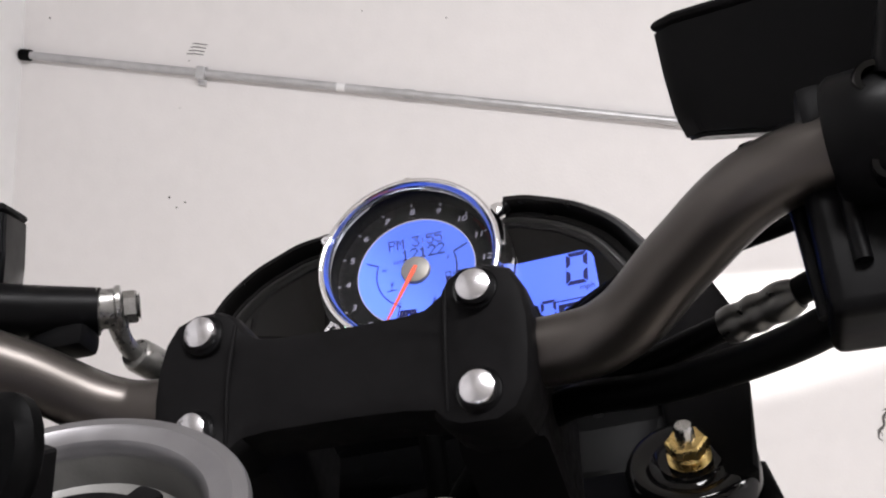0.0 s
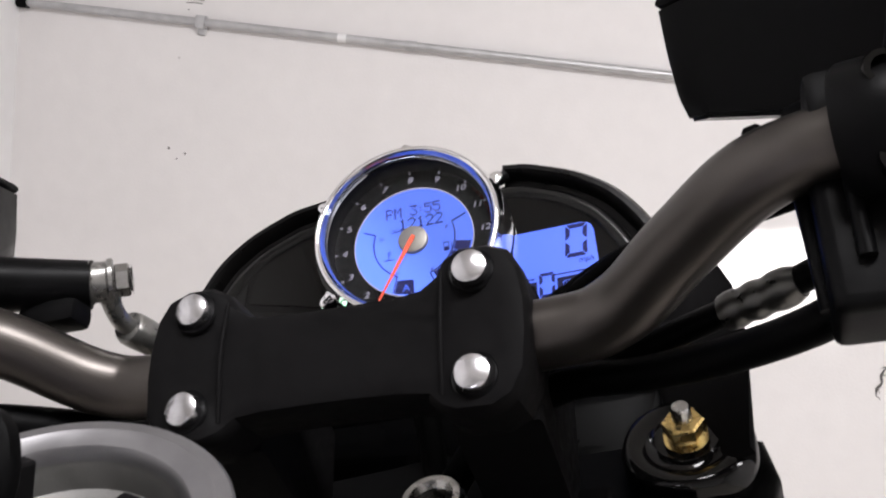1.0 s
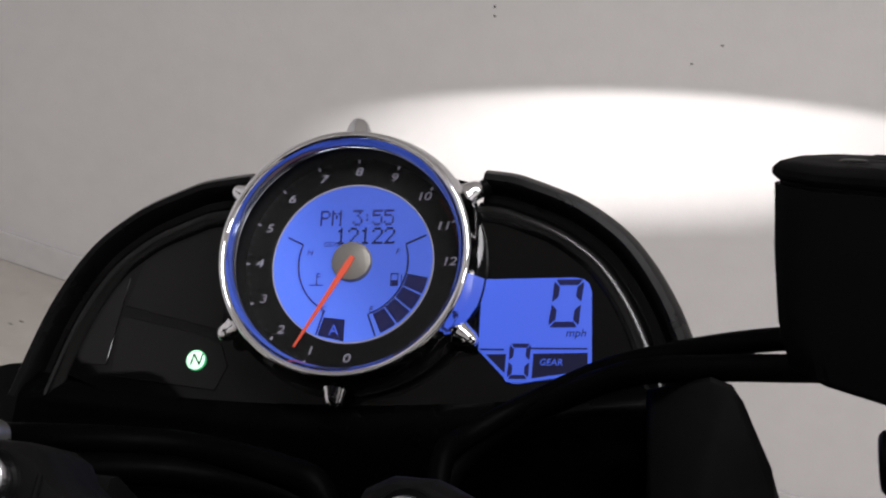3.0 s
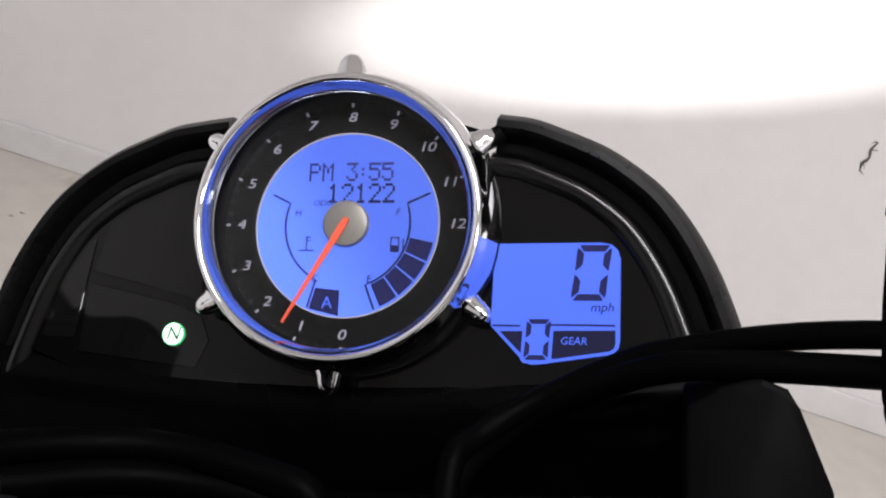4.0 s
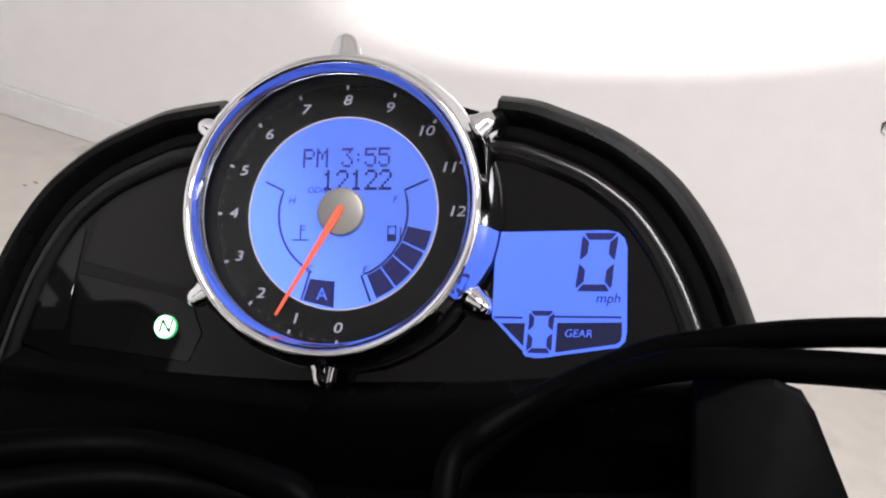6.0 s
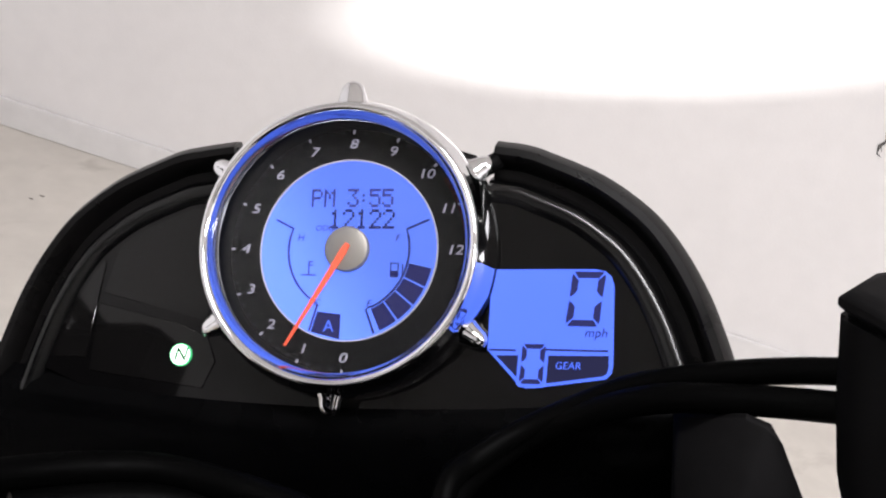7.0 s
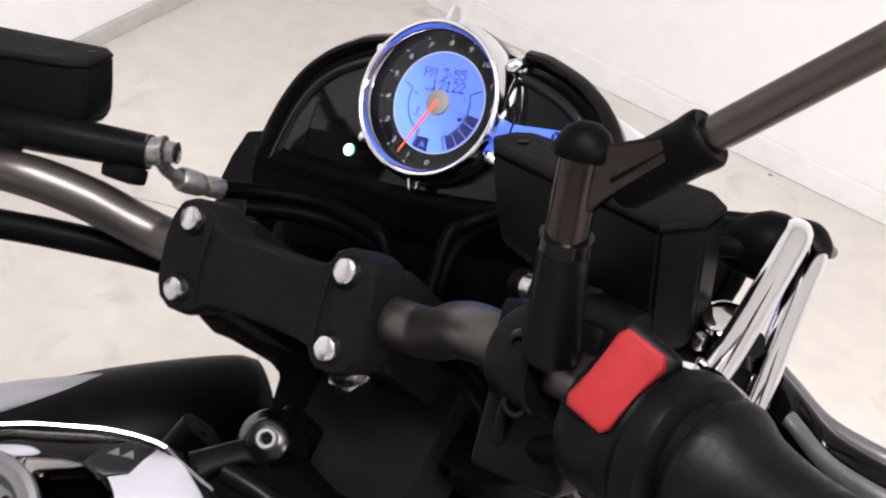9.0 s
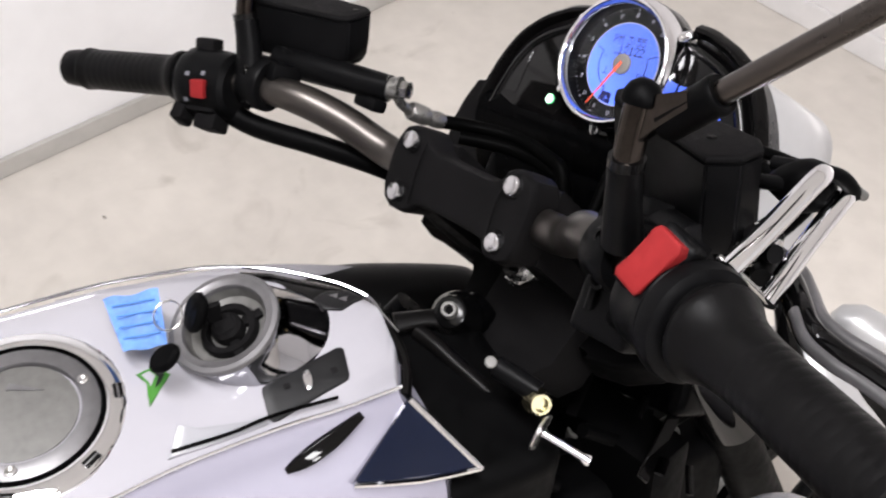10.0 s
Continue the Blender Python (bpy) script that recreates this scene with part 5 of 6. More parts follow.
    def panel_height(x, y):
        k = next((k for k in range(len(st) - 2) if y > st[k + 1][0]), len(st) - 2)
        f = (st[k][0] - y) / (st[k][0] - st[k + 1][0])
        xl, xr, lift = (st[k][q] + (st[k + 1][q] - st[k][q]) * f for q in (1, 2, 3))
        u = min(1.0, max(0.0, (x - xl) / (xr - xl)))
        return lift + 0.004 - 0.010 * (abs(u - 0.5) * 2) ** 6 - (0.012 * (0.5 - u) if u < 0.5 else 0)

    def draped(outline, over, z0=-0.003):
        """A thin plate cut to an outline that follows the crown of the panel."""
        bm = bmesh.new()
        n = len(outline)
        cx, cy = sum(p[0] for p in outline) / n, sum(p[1] for p in outline) / n
        rings = []
        for q, h in ((1.0, z0), (1.0, over - 0.0004), (0.96, over), (0.75, over), (0.5, over), (0.25, over)):
            ring = []
            for x, y in outline:
                x, y = cx + (x - cx) * q, cy + (y - cy) * q
                ring.append(bm.verts.new((x, y, panel_height(x, y) + h)))
            rings.append(ring)
        for a, b in zip(rings, rings[1:]):
            for k in range(n):
                bm.faces.new((a[k], a[(k + 1) % n], b[(k + 1) % n], b[k]))
        bm.faces.new(rings[-1])
        bmesh.ops.recalc_face_normals(bm, faces=bm.faces)
        return bm

    pad = [(0.0210, 0.0535), (0.0218, 0.0562), (0.0240, 0.0573), (0.0430, 0.0532), (0.0451, 0.0517), (0.0462, 0.0490), (0.0543, 0.0015), (0.0541, -0.0025), (0.0518, -0.0048), (0.0355, -0.0030), (0.0325, -0.0015), (0.0308, 0.0020)]
    part("inlay_pad", draped(pad, 0.0016), CARBON, tank, "dark inlay in the tank top")
    part("inlay_mark", moved(lathe([(0, 0.0006), (0.0032, 0.0004), (0.0036, 0)], 20), Matrix.Translation((0.0370, 0.027, panel_height(0.037, 0.027) + 0.0018)) @ Matrix.Rotation(radians(-12), 4, "Z") @ Matrix.Diagonal((2.2, 0.8, 1, 1))), CHROME, tank, "bright oval mark")
    for dy in (-0.014, 0.018):
        part("inlay_sign", moved(rbox(0.004, 0.004, 0.0003, 0.0, 1), Matrix.Translation((0.037, 0.027 + dy, panel_height(0.037, 0.027 + dy) + 0.0019))), GREY_PRINT, tank)
    # no real hollow: a thin plate whose grey gives the recess its shade
    part("swoosh_groove", draped([(0.0560, -0.0690), (0.0385, -0.0575), (0.0440, -0.0500), (0.0515, -0.0080), (0.0545, -0.0060), (0.0560, -0.0350)], 0.0013), RECESS_SHADE, tank, "swoosh on the panel, grey for the shade of its recess")
    part("swoosh_line", tube([(0.0535, -0.066, 0.0050), (0.0545, -0.03, 0.0040), (0.0530, -0.002, 0.0042), (0.0555, 0.040, 0.0030)], 0.0012, 8, 4), BLACK_TRIM, tank)
    left = [(-0.025, 0.0549), (-0.0305, 0.0679), (-0.0285, 0.0860), (-0.0165, 0.0890), (-0.0089, 0.070), (-0.0133, 0.0595)]
    part("inlay_pad", draped(left, 0.0024), CARBON, tank, "dark badge in the tank top")
    for q in (-0.004, 0.003):
        x, y = -0.0205 + q * 0.75, 0.0735 + q * 0.66
        part("logo_mark", moved(prism([(-0.0030, -0.0022), (0.0030, -0.0022), (0.0012, 0.0024)], 0.0, 0.0003), Matrix.Translation((x, y, panel_height(x, y) + 0.0026)) @ Matrix.Rotation(radians(40), 4, "Z")), ALU, tank, "small pale mark", smooth=False)
    outer = spline([Vector((x, y, 0)) for x, y in ((-0.0790, 0.0215), (-0.0690, 0.0400), (-0.0545, 0.0610), (-0.0395, 0.0800), (-0.0240, 0.0915))], 6)
    inner = spline([Vector((x, y, 0)) for x, y in ((-0.0657, 0.0215), (-0.0500, 0.0407), (-0.0306, 0.0456), (-0.0160, 0.0600), (-0.0200, 0.0880))], 6)
    bm = bmesh.new()
    rows = []
    for a, b in zip(outer, inner):
        row = [a.lerp(b, k / 8) for k in range(9)]
        rows.append([bm.verts.new((v.x, v.y, panel_height(v.x, v.y) - 0.003))for v in row[:1]] + [bm.verts.new((v.x, v.y, panel_height(v.x, v.y) + 0.0014)) for v in row] + [bm.verts.new((v.x, v.y, panel_height(v.x, v.y) - 0.003)) for v in row[-1:]])
    for a, b in zip(rows, rows[1:]):
        for k in range(10):
            bm.faces.new((a[k], a[k + 1], b[k + 1], b[k]))
    part("gloss_border", bm, BLACK_GLOSS, tank, "black gloss border of the tank top")
    # ignition pod: base ring on the tank, drawn up to a collar that faces the rider
    c0, c1 = Vector((-0.010, 0.012, -0.003)), POD @ Vector((-0.0305, -0.005, 0.0005))
    tilt = Vector((-0.011, -0.35, 1)).normalized()
    ex = Vector((1, 0, 0)) - tilt * tilt.x
    ex.normalize()
    ey = tilt.cross(ex)
    R = 0.0383 * POD_SCALE
    bm = bmesh.new()
    rings = []
    for q, grow in ((0.0, 1.0), (0.35, 0.95), (0.75, 0.94), (0.93, 0.97), (1.0, 1.0)):
        ring = []
        for k in range(56):
            t = 2 * math.pi * k / 56
            base = c0 + Vector((0.044 * math.cos(t), (0.056 if math.sin(t) > 0 else 0.048) * math.sin(t), 0))
            top = c1 + (ex * math.cos(t) + ey * math.sin(t)) * R
            ring.append(bm.verts.new(base.lerp(top, q) + (base.lerp(top, q) - c0.lerp(c1, q)) * (grow - 1)))
        rings.append(ring)
    for a, b in zip(rings, rings[1:]):
        for k in range(56):
            bm.faces.new((a[k], a[(k + 1) % 56], b[(k + 1) % 56], b[k]))
    part("ignition_pod", bm, CHROME_DARK, tank, "chromed ignition pod rising from the tank")
    mi = Matrix((ex, ey, tilt)).transposed().to_4x4()
    mi.translation = c1
    mi = mi @ Matrix.Diagonal((R, R, R, 1))
    part("ignition_ring", moved(lathe([(1.0, -0.05), (1.006, 0.03), (0.985, 0.06), (0.90, 0.07), (0.885, 0.06), (0.77, 0.04), (0.745, 0.01), (0.73, -0.20)], 64), mi), ALU, tank, "brushed metal ring round the ignition lock")
    part("ignition_recess", moved(lathe([(0.735, -0.05), (0.69, -0.22), (0.55, -0.28), (0.0, -0.31)], 48), mi), ALU_DULL, tank, "grey recessed bowl")
    part("ignition_lock", moved(join(lathe([(0, -0.02), (0.22, -0.02), (0.28, -0.08), (0.29, -0.3)], 32), lathe([(0.35, -0.28), (0.39, -0.15), (0.50, -0.15), (0.54, -0.28)], 40), rbox(0.38, 0.19, 0.14, 0.04, 2, (0.46, 0.0, -0.24)), rbox(0.19, 0.38, 0.14, 0.04, 2, (0.0, 0.46, -0.24)), rbox(0.34, 0.34, 0.12, 0.03, 2, (0.0, 0.0, -0.06), None)), mi), BLACK_MATT, tank, "black ignition lock barrel")
    mc = Matrix.Translation((-0.005, -0.140, 0.007))
    part("filler_ring", moved(lathe([(0.0660, -0.010), (0.0650, -0.002), (0.0600, 0.003), (0.0530, 0.0040), (0.0500, 0.0030), (0.0495, -0.004)], 72), mc), CHROME, tank, "chrome ring round the filler cap")
    # the dark of the gap is drawn as a black ring
    part("cap_gap", moved(lathe([(0.0470, 0.0), (0.0472, 0.0036), (0.0505, 0.0036), (0.0507, 0.0)], 64), mc), BLACK_TRIM, tank, "black ring put in for the dark gap round the filler cap")
    part("filler_cap", moved(lathe([(0.0480, -0.002), (0.0478, 0.0030), (0.0465, 0.0040), (0.0365, 0.0046), (0.0358, 0.0030), (0.0352, 0.0)], 72), mc), ALU, tank, "brushed metal filler cap")
    part("filler_flap", moved(lathe([(0.0350, 0.0010), (0.0344, 0.0032), (0.026, 0.0042), (0.0, 0.0046)], 56), mc), ALU_DULL, tank, "dull grey filler flap")
    part("flap_mark", moved(prism([(-0.012, -0.002), (0.010, 0.0), (-0.012, 0.0035)], 0.0044, 0.0052), mc @ Matrix.Translation((-0.014, 0.008, 0)) @ Matrix.Rotation(radians(62), 4, "Z")), ALU, tank, "raised triangular mark", smooth=False)
    for k in range(3):
        t = radians(102 + 120 * k)
        part("cap_screw", moved(join(lathe([(0, 0.0004), (0.0018, 0.0006), (0.0024, 0.0012), (0.0034, 0.001), (0.0038, 0)], 18)), mc @ Matrix.Translation((0.0410 * math.cos(t), 0.0410 * math.sin(t), 0.0043))), STEEL, tank)
    for t0 in (83, 32, -20):
        t = radians(t0)
        part("ring_window", moved(rbox(0.006, 0.011, 0.0012, 0.0004, 1), mc @ Matrix.Rotation(t, 4, "Z") @ Matrix.Translation((0.0575, 0, 0.0034))), BLACK_GLOSS, tank)
        part("window_rib", moved(rbox(0.0015, 0.0112, 0.0014, 0.0004, 1), mc @ Matrix.Rotation(t, 4, "Z") @ Matrix.Translation((0.0575, 0, 0.0036))), ALU, tank)
    leaf = [(-0.0070, -0.0700), (-0.0085, -0.0610), (-0.0035, -0.0530), (0.0010, -0.0502), (0.0065, -0.0560), (0.0205, -0.0690), (0.0110, -0.0675), (0.0030, -0.0650)]
    part("emblem", prism(leaf, 0.004, 0.0085, 0.0006, 1), LEAF_GREEN, tank, "green leaf-shaped emblem")
    part("emblem_core", prism([(-0.0050, -0.0670), (-0.0058, -0.0615), (-0.0012, -0.0590), (0.0060, -0.0640), (0.0025, -0.0640)], 0.008, 0.0088), PAINT_WHITE, tank)
    part("emblem_bar", prism([(-0.0048, -0.0600), (-0.0025, -0.0560), (0.0000, -0.0535), (0.0050, -0.0575), (0.0080, -0.0618), (0.0005, -0.0578)], 0.008, 0.0088), CARBON, tank, "dark bar across the emblem")
    return tank


fuel_tank()


def key_and_tag():
    """The key in the lock with its ring and a blue paper tag lying on the tank."""
    k = thing("ignition_key", MT @ Matrix.Translation((-0.0265, -0.018, 0.006)), "ignition key with black head in the lock", "key")
    head = moved(lathe([(0, 0.0), (0.0085, 0.0005), (0.0105, 0.003), (0.0105, 0.006), (0.0085, 0.0085), (0.0, 0.009)], 24), Matrix.Translation((-0.0085, 0.0005, 0.0070)) @ Matrix.Rotation(radians(70), 4, "X") @ Matrix.Diagonal((1, 1.5, 1, 1)))
    part("key_head", head, RUBBER, k, "black plastic key head")
    part("key_head", moved(lathe([(0, 0.0), (0.0085, 0.0005), (0.0105, 0.003), (0.0105, 0.006), (0.0085, 0.0085), (0.0, 0.009)], 24), Matrix.Translation((0.017, -0.030, 0.002)) @ Matrix.Rotation(radians(35), 4, "X") @ Matrix.Diagonal((0.8, 1.1, 0.9, 1))), RUBBER, k, "black plastic head of the spare key")
    part("key_blade", rbox(0.004, 0.010, 0.016, 0.0006, 1, (-0.010, 0.008, 0.002)), BLACK_MATT, k)
    ring = [(-0.012 + 0.012 * math.cos(t), -0.021 + 0.009 * math.sin(t), 0.010 + 0.003 * math.sin(t)) for t in (2 * math.pi * q / 24 for q in range(25))]
    part("key_ring", tube(ring, 0.0006, 8, 0), STEEL, k, "thin steel key ring")
    g = thing("key_tag", MT @ Matrix.Translation((-0.0640, -0.063, -0.004)), "creased blue paper tag hanging from the key ring", "tag")
    bm = bmesh.new()
    a, b, c, d = Vector((-0.016, -0.009, 0.006)), Vector((-0.006, 0.026, 0.012)), Vector((0.036, 0.019, 0.004)), Vector((0.029, -0.008, 0.002))
    grid = [[bm.verts.new(a.lerp(b, u / 10).lerp(d.lerp(c, u / 10), v / 10) + Vector((0, 0, 0.0016 * math.sin(u * 0.9) * math.cos(v * 0.7)))) for v in range(11)] for u in range(11)]
    for p, q in zip(grid, grid[1:]):
        for v in range(10):
            bm.faces.new((p[v], p[v + 1], q[v + 1], q[v]))
    bmesh.ops.solidify(bm, geom=list(bm.faces), thickness=0.0006)
    part("paper", bm, BLUE_CARD, g, "blue striped paper")
    for q in range(4):
        part("writing_bar", tube([a.lerp(d, 0.2 + 0.2 * q).lerp(b.lerp(c, 0.2 + 0.2 * q), w) + Vector((0, 0, 0.0024)) for w in (0.1, 0.5, 0.9)], 0.0007, 6, 2), BLUE_DARK, g)


key_and_tag()


def frame_parts():
    off = Vector((0.03, -0.25, 0))

    def w(*p):
        return Vector(p) - off

    # left radiator shroud: pale body with a dark front scoop
    sh = part("radiator_shroud", tube([w(-0.112, -0.022, 0.632), w(-0.124, -0.040, 0.632), w(-0.165, -0.100, 0.632), w(-0.205, -0.160, 0.628), w(-0.24, -0.23, 0.622), w(-0.27, -0.32, 0.61)], [0.043, 0.052, 0.060, 0.066, 0.068, 0.066], 28, 5, 0.85), BLACK_SATIN, bike, "dark grey plastic radiator shroud")
    part("shroud_panel", tube([w(-0.190, -0.085, 0.664), w(-0.234, -0.150, 0.676), w(-0.290, -0.25, 0.682), w(-0.350, -0.42, 0.682)], [0.003, 0.010, 0.020, 0.034], 24, 5, 0.5), PAINT_WHITE, sh, "white side panel of the shroud")
    # right side: silver shroud and indicator
    sr = part("radiator_shroud", tube([w(0.225, 0.02, 0.90), w(0.262, -0.01, 0.885), w(0.295, -0.025, 0.865), w(0.34, -0.03, 0.84), w(0.40, -0.05, 0.80)], [0.010, 0.022, 0.026, 0.03, 0.034], 20, 5, 0.7), SILVER, bike, "silver radiator shroud")
    part("shroud_lip", tube([w(0.215, 0.0, 0.905), w(0.25, -0.035, 0.895), w(0.29, -0.055, 0.880), w(0.34, -0.065, 0.855)], 0.010, 14, 5), BLACK_GLOSS, sr)
    part("side_cover", tube([w(0.280, -0.140, 0.740), w(0.300, -0.105, 0.765), w(0.325, -0.085, 0.778), w(0.350, -0.095, 0.770), w(0.37, -0.13, 0.75)], [0.016, 0.025, 0.029, 0.026, 0.018], 22, 5, 0.7), PAINT_WHITE, sr, "white lower side cover")
    part("indicator", moved(lathe([(0, 0.03), (0.015, 0.026), (0.021, 0.012), (0.021, -0.008), (0.012, -0.025), (0, -0.03)], 24), along(w(0.262, 0.075, 0.86), w(0.34, 0.10, 0.85))), SILVER, bike, "rounded silver indicator housing")
    for a, b, r in (((0.05, -0.20, 0.90), (0.03, -0.5, 0.86), 0.02), ((0.06, -0.22, 0.86), (0.12, -0.45, 0.62), 0.016), ((-0.02, -0.22, 0.86), (-0.1, -0.45, 0.62), 0.016)):
        part("frame_tube", tube([w(*a), (w(*a) + w(*b)) / 2, w(*b)], r, 18, 2), BLACK_TRIM, bike, "black steel frame tube")
    # plain near-black boxes fill the dark clutter between tank and fork
    part("radiator", moved(rbox(0.20, 0.05, 0.34, 0.008, 2), Matrix.Translation(w(0.155, -0.15, 0.66)) @ Matrix.Rotation(radians(-8), 4, "Y")), DEEP_BLACK, bike, "black radiator behind the fork")
    part("air_box", moved(rbox(0.17, 0.20, 0.16, 0.02, 3), Matrix.Translation(w(0.09, -0.33, 0.836)) @ Matrix.Rotation(radians(-15), 4, "Z")), DEEP_BLACK, bike, "black air box under the tank")
    part("engine_block", moved(rbox(0.36, 0.46, 0.42, 0.03, 3), Matrix.Translation(w(0.08, -0.42, 0.53))), DEEP_BLACK, bike, "black engine block in the frame")
    part("cylinder_head", moved(rbox(0.20, 0.24, 0.30, 0.02, 3), Matrix.Translation(w(0.135, -0.14, 0.615)) @ Matrix.Rotation(radians(-15), 4, "Z") @ Matrix.Rotation(radians(-10), 4, "Y")), DEEP_BLACK, bike, "black cylinder head")
    for a, b, c, r in (((0.075, -0.235, 0.86), (0.10, -0.16, 0.80), (0.17, -0.09, 0.79), 0.009), ((0.10, -0.26, 0.88), (0.14, -0.22, 0.82), (0.16, -0.13, 0.77), 0.007), ((0.17, -0.20, 0.86), (0.19, -0.15, 0.82), (0.20, -0.06, 0.80), 0.006), ((0.05, -0.30, 0.90), (0.12, -0.30, 0.84), (0.17, -0.22, 0.80), 0.008)):
        part("coolant_hose", tube([w(*a), w(*b), w(*c)], r, 14, 6), RUBBER, bike, "black hose in the frame")
    for q in ((0.145, -0.17, 0.80), (0.20, -0.10, 0.79), (0.115, -0.11, 0.79)):
        part("engine_bolt", moved(join(lathe([(0.0035, 0.004), (0.0045, 0.008), (0.0068, 0.008), (0.0075, 0.006), (0.0075, -0.03)], 18), lathe([(0.0, 0.004), (0.0036, 0.004)], 12)), along(w(*q), w(q[0] + 0.02, q[1] - 0.02, q[2] + 0.1))), ALU_DULL, bike, "dull socket bolt")
    part("cable_bracket", moved(rbox(0.012, 0.07, 0.003, 0.001, 1), Matrix.Translation(w(0.215, -0.15, 0.84)) @ Matrix.Rotation(radians(35), 4, "Y") @ Matrix.Rotation(radians(20), 4, "Z")), BLACK_GLOSS, bike, "glossy black bracket")
    # bolts and small cylinder beside the steering head
    sb = part("steering_lock_boss", moved(lathe([(0.0, 0.006), (0.0105, 0.006), (0.0130, 0.0045), (0.0140, 0.001), (0.0145, -0.008), (0.0200, -0.016), (0.0225, -0.022), (0.0225, -0.05)], 32), along(w(0.051, -0.242, 0.932), w(0.075, -0.30, 1.03))), BEZEL, bike, "black boss beside the steering head")
    part("boss_arm", tube([w(0.026, -0.280, 0.924), w(0.0345, -0.2640, 0.925), w(0.0425, -0.2510, 0.923), w(0.050, -0.2430, 0.916)], [0.010, 0.008, 0.0085, 0.011], 18, 5, 0.7), COWL_SKIN, sb, "glossy black arm between tank and boss")
    part("frame_rail", tube([w(0.0400, -0.2680, 0.918), w(0.0600, -0.2665, 0.918), w(0.0787, -0.2657, 0.916), w(0.1188, -0.2623, 0.910), w(0.145, -0.255, 0.895)], [0.0075, 0.0070, 0.0065, 0.0065, 0.0065], 18, 5), COWL_SKIN, bike, "satin black frame rail beside the tank")
    part("boss_bolt", moved(lathe([(0, 0.008), (0.0034, 0.008), (0.0040, 0.0140), (0.0058, 0.0140), (0.0068, 0.0125), (0.0068, 0.003)], 24), along(w(0.051, -0.242, 0.932), w(0.075, -0.30, 1.03))), ALU_DULL, sb, "zinc socket bolt")
    # black floor put in for the dark inside the bolt's socket
    part("socket_shade", moved(prism(hexagon(0.0035), 0.0072, 0.0088), along(w(0.051, -0.242, 0.932), w(0.075, -0.30, 1.03))), BLACK_TRIM, sb)
    tubes = tube([w(0.128, -0.272, 0.964), w(0.148, -0.267, 0.962), w(0.163, -0.263, 0.960)], 0.0085, 18, 2)
    st = part("damper_cylinder", tubes, BLACK_SATIN, bike, "black damper cylinder")
    part("damper_nut", moved(lathe([(0.0, 0.004), (0.0045, 0.004), (0.0055, 0.0095), (0.0075, 0.0095), (0.0088, 0.007), (0.0092, 0.0), (0.0105, -0.002), (0.0105, -0.005), (0, -0.006)], 20), along(w(0.168, -0.268, 0.958), w(0.215, -0.296, 1.006))), ZINC, st, "yellow zinc damper nut")
    pin = along(w(0.181, -0.2775, 0.945), w(0.221, -0.2675, 0.943))
    part("washer", moved(lathe([(0.0048, 0.0), (0.0142, 0.0), (0.0148, 0.0010), (0.0142, 0.0022), (0.0048, 0.0022)], 28, True), pin), STEEL, st, "steel washer")
    part("washer_seal", moved(lathe([(0.0, -0.001), (0.0060, -0.001), (0.0060, 0.0022), (0.0, 0.0024)], 20), pin), RUBBER, st)
    part("adjuster_pin", moved(lathe([(0.0, 0.0), (0.0030, 0.0), (0.0030, 0.036), (0.0044, 0.0365), (0.0046, 0.040), (0.0036, 0.042), (0.0, 0.0422)], 18), pin), CHROME, st, "chrome adjuster pin")
    part("stop_bolt", moved(lathe([(0, 0.004), (0.005, 0.0036), (0.0068, 0.002), (0.0072, -0.004)], 20), along(w(0.122, -0.291, 0.905), w(0.16, -0.31, 0.94))), STEEL, bike, "pale stop bolt below the tank")
    part("cylinder_cap", moved(lathe([(0, 0.0012), (0.004, 0.001), (0.0048, 0.0)], 18), along(w(0.1275, -0.2775, 0.9725), w(0.14, -0.29, 1.02))), ALU_DULL, st)
    for a, b, r in (((0.154, -0.197, 0.86), (0.133, -0.149, 0.862), 0.0048), ((0.192, -0.156, 0.86), (0.183, -0.132, 0.862), 0.0030), ((0.249, -0.160, 0.86), (0.266, -0.181, 0.86), 0.0032), ((0.098, -0.172, 0.862), (0.108, -0.170, 0.86), 0.0042), ((0.238, -0.185, 0.86), (0.228, -0.160, 0.845), 0.0045)):
        part("frame_bracket", tube([w(*a), (w(*a) + w(*b)) / 2, w(*b)], r, 8, 2, 0.25), BLACK_GLOSS, bike, "small glossy black bracket")



frame_parts()


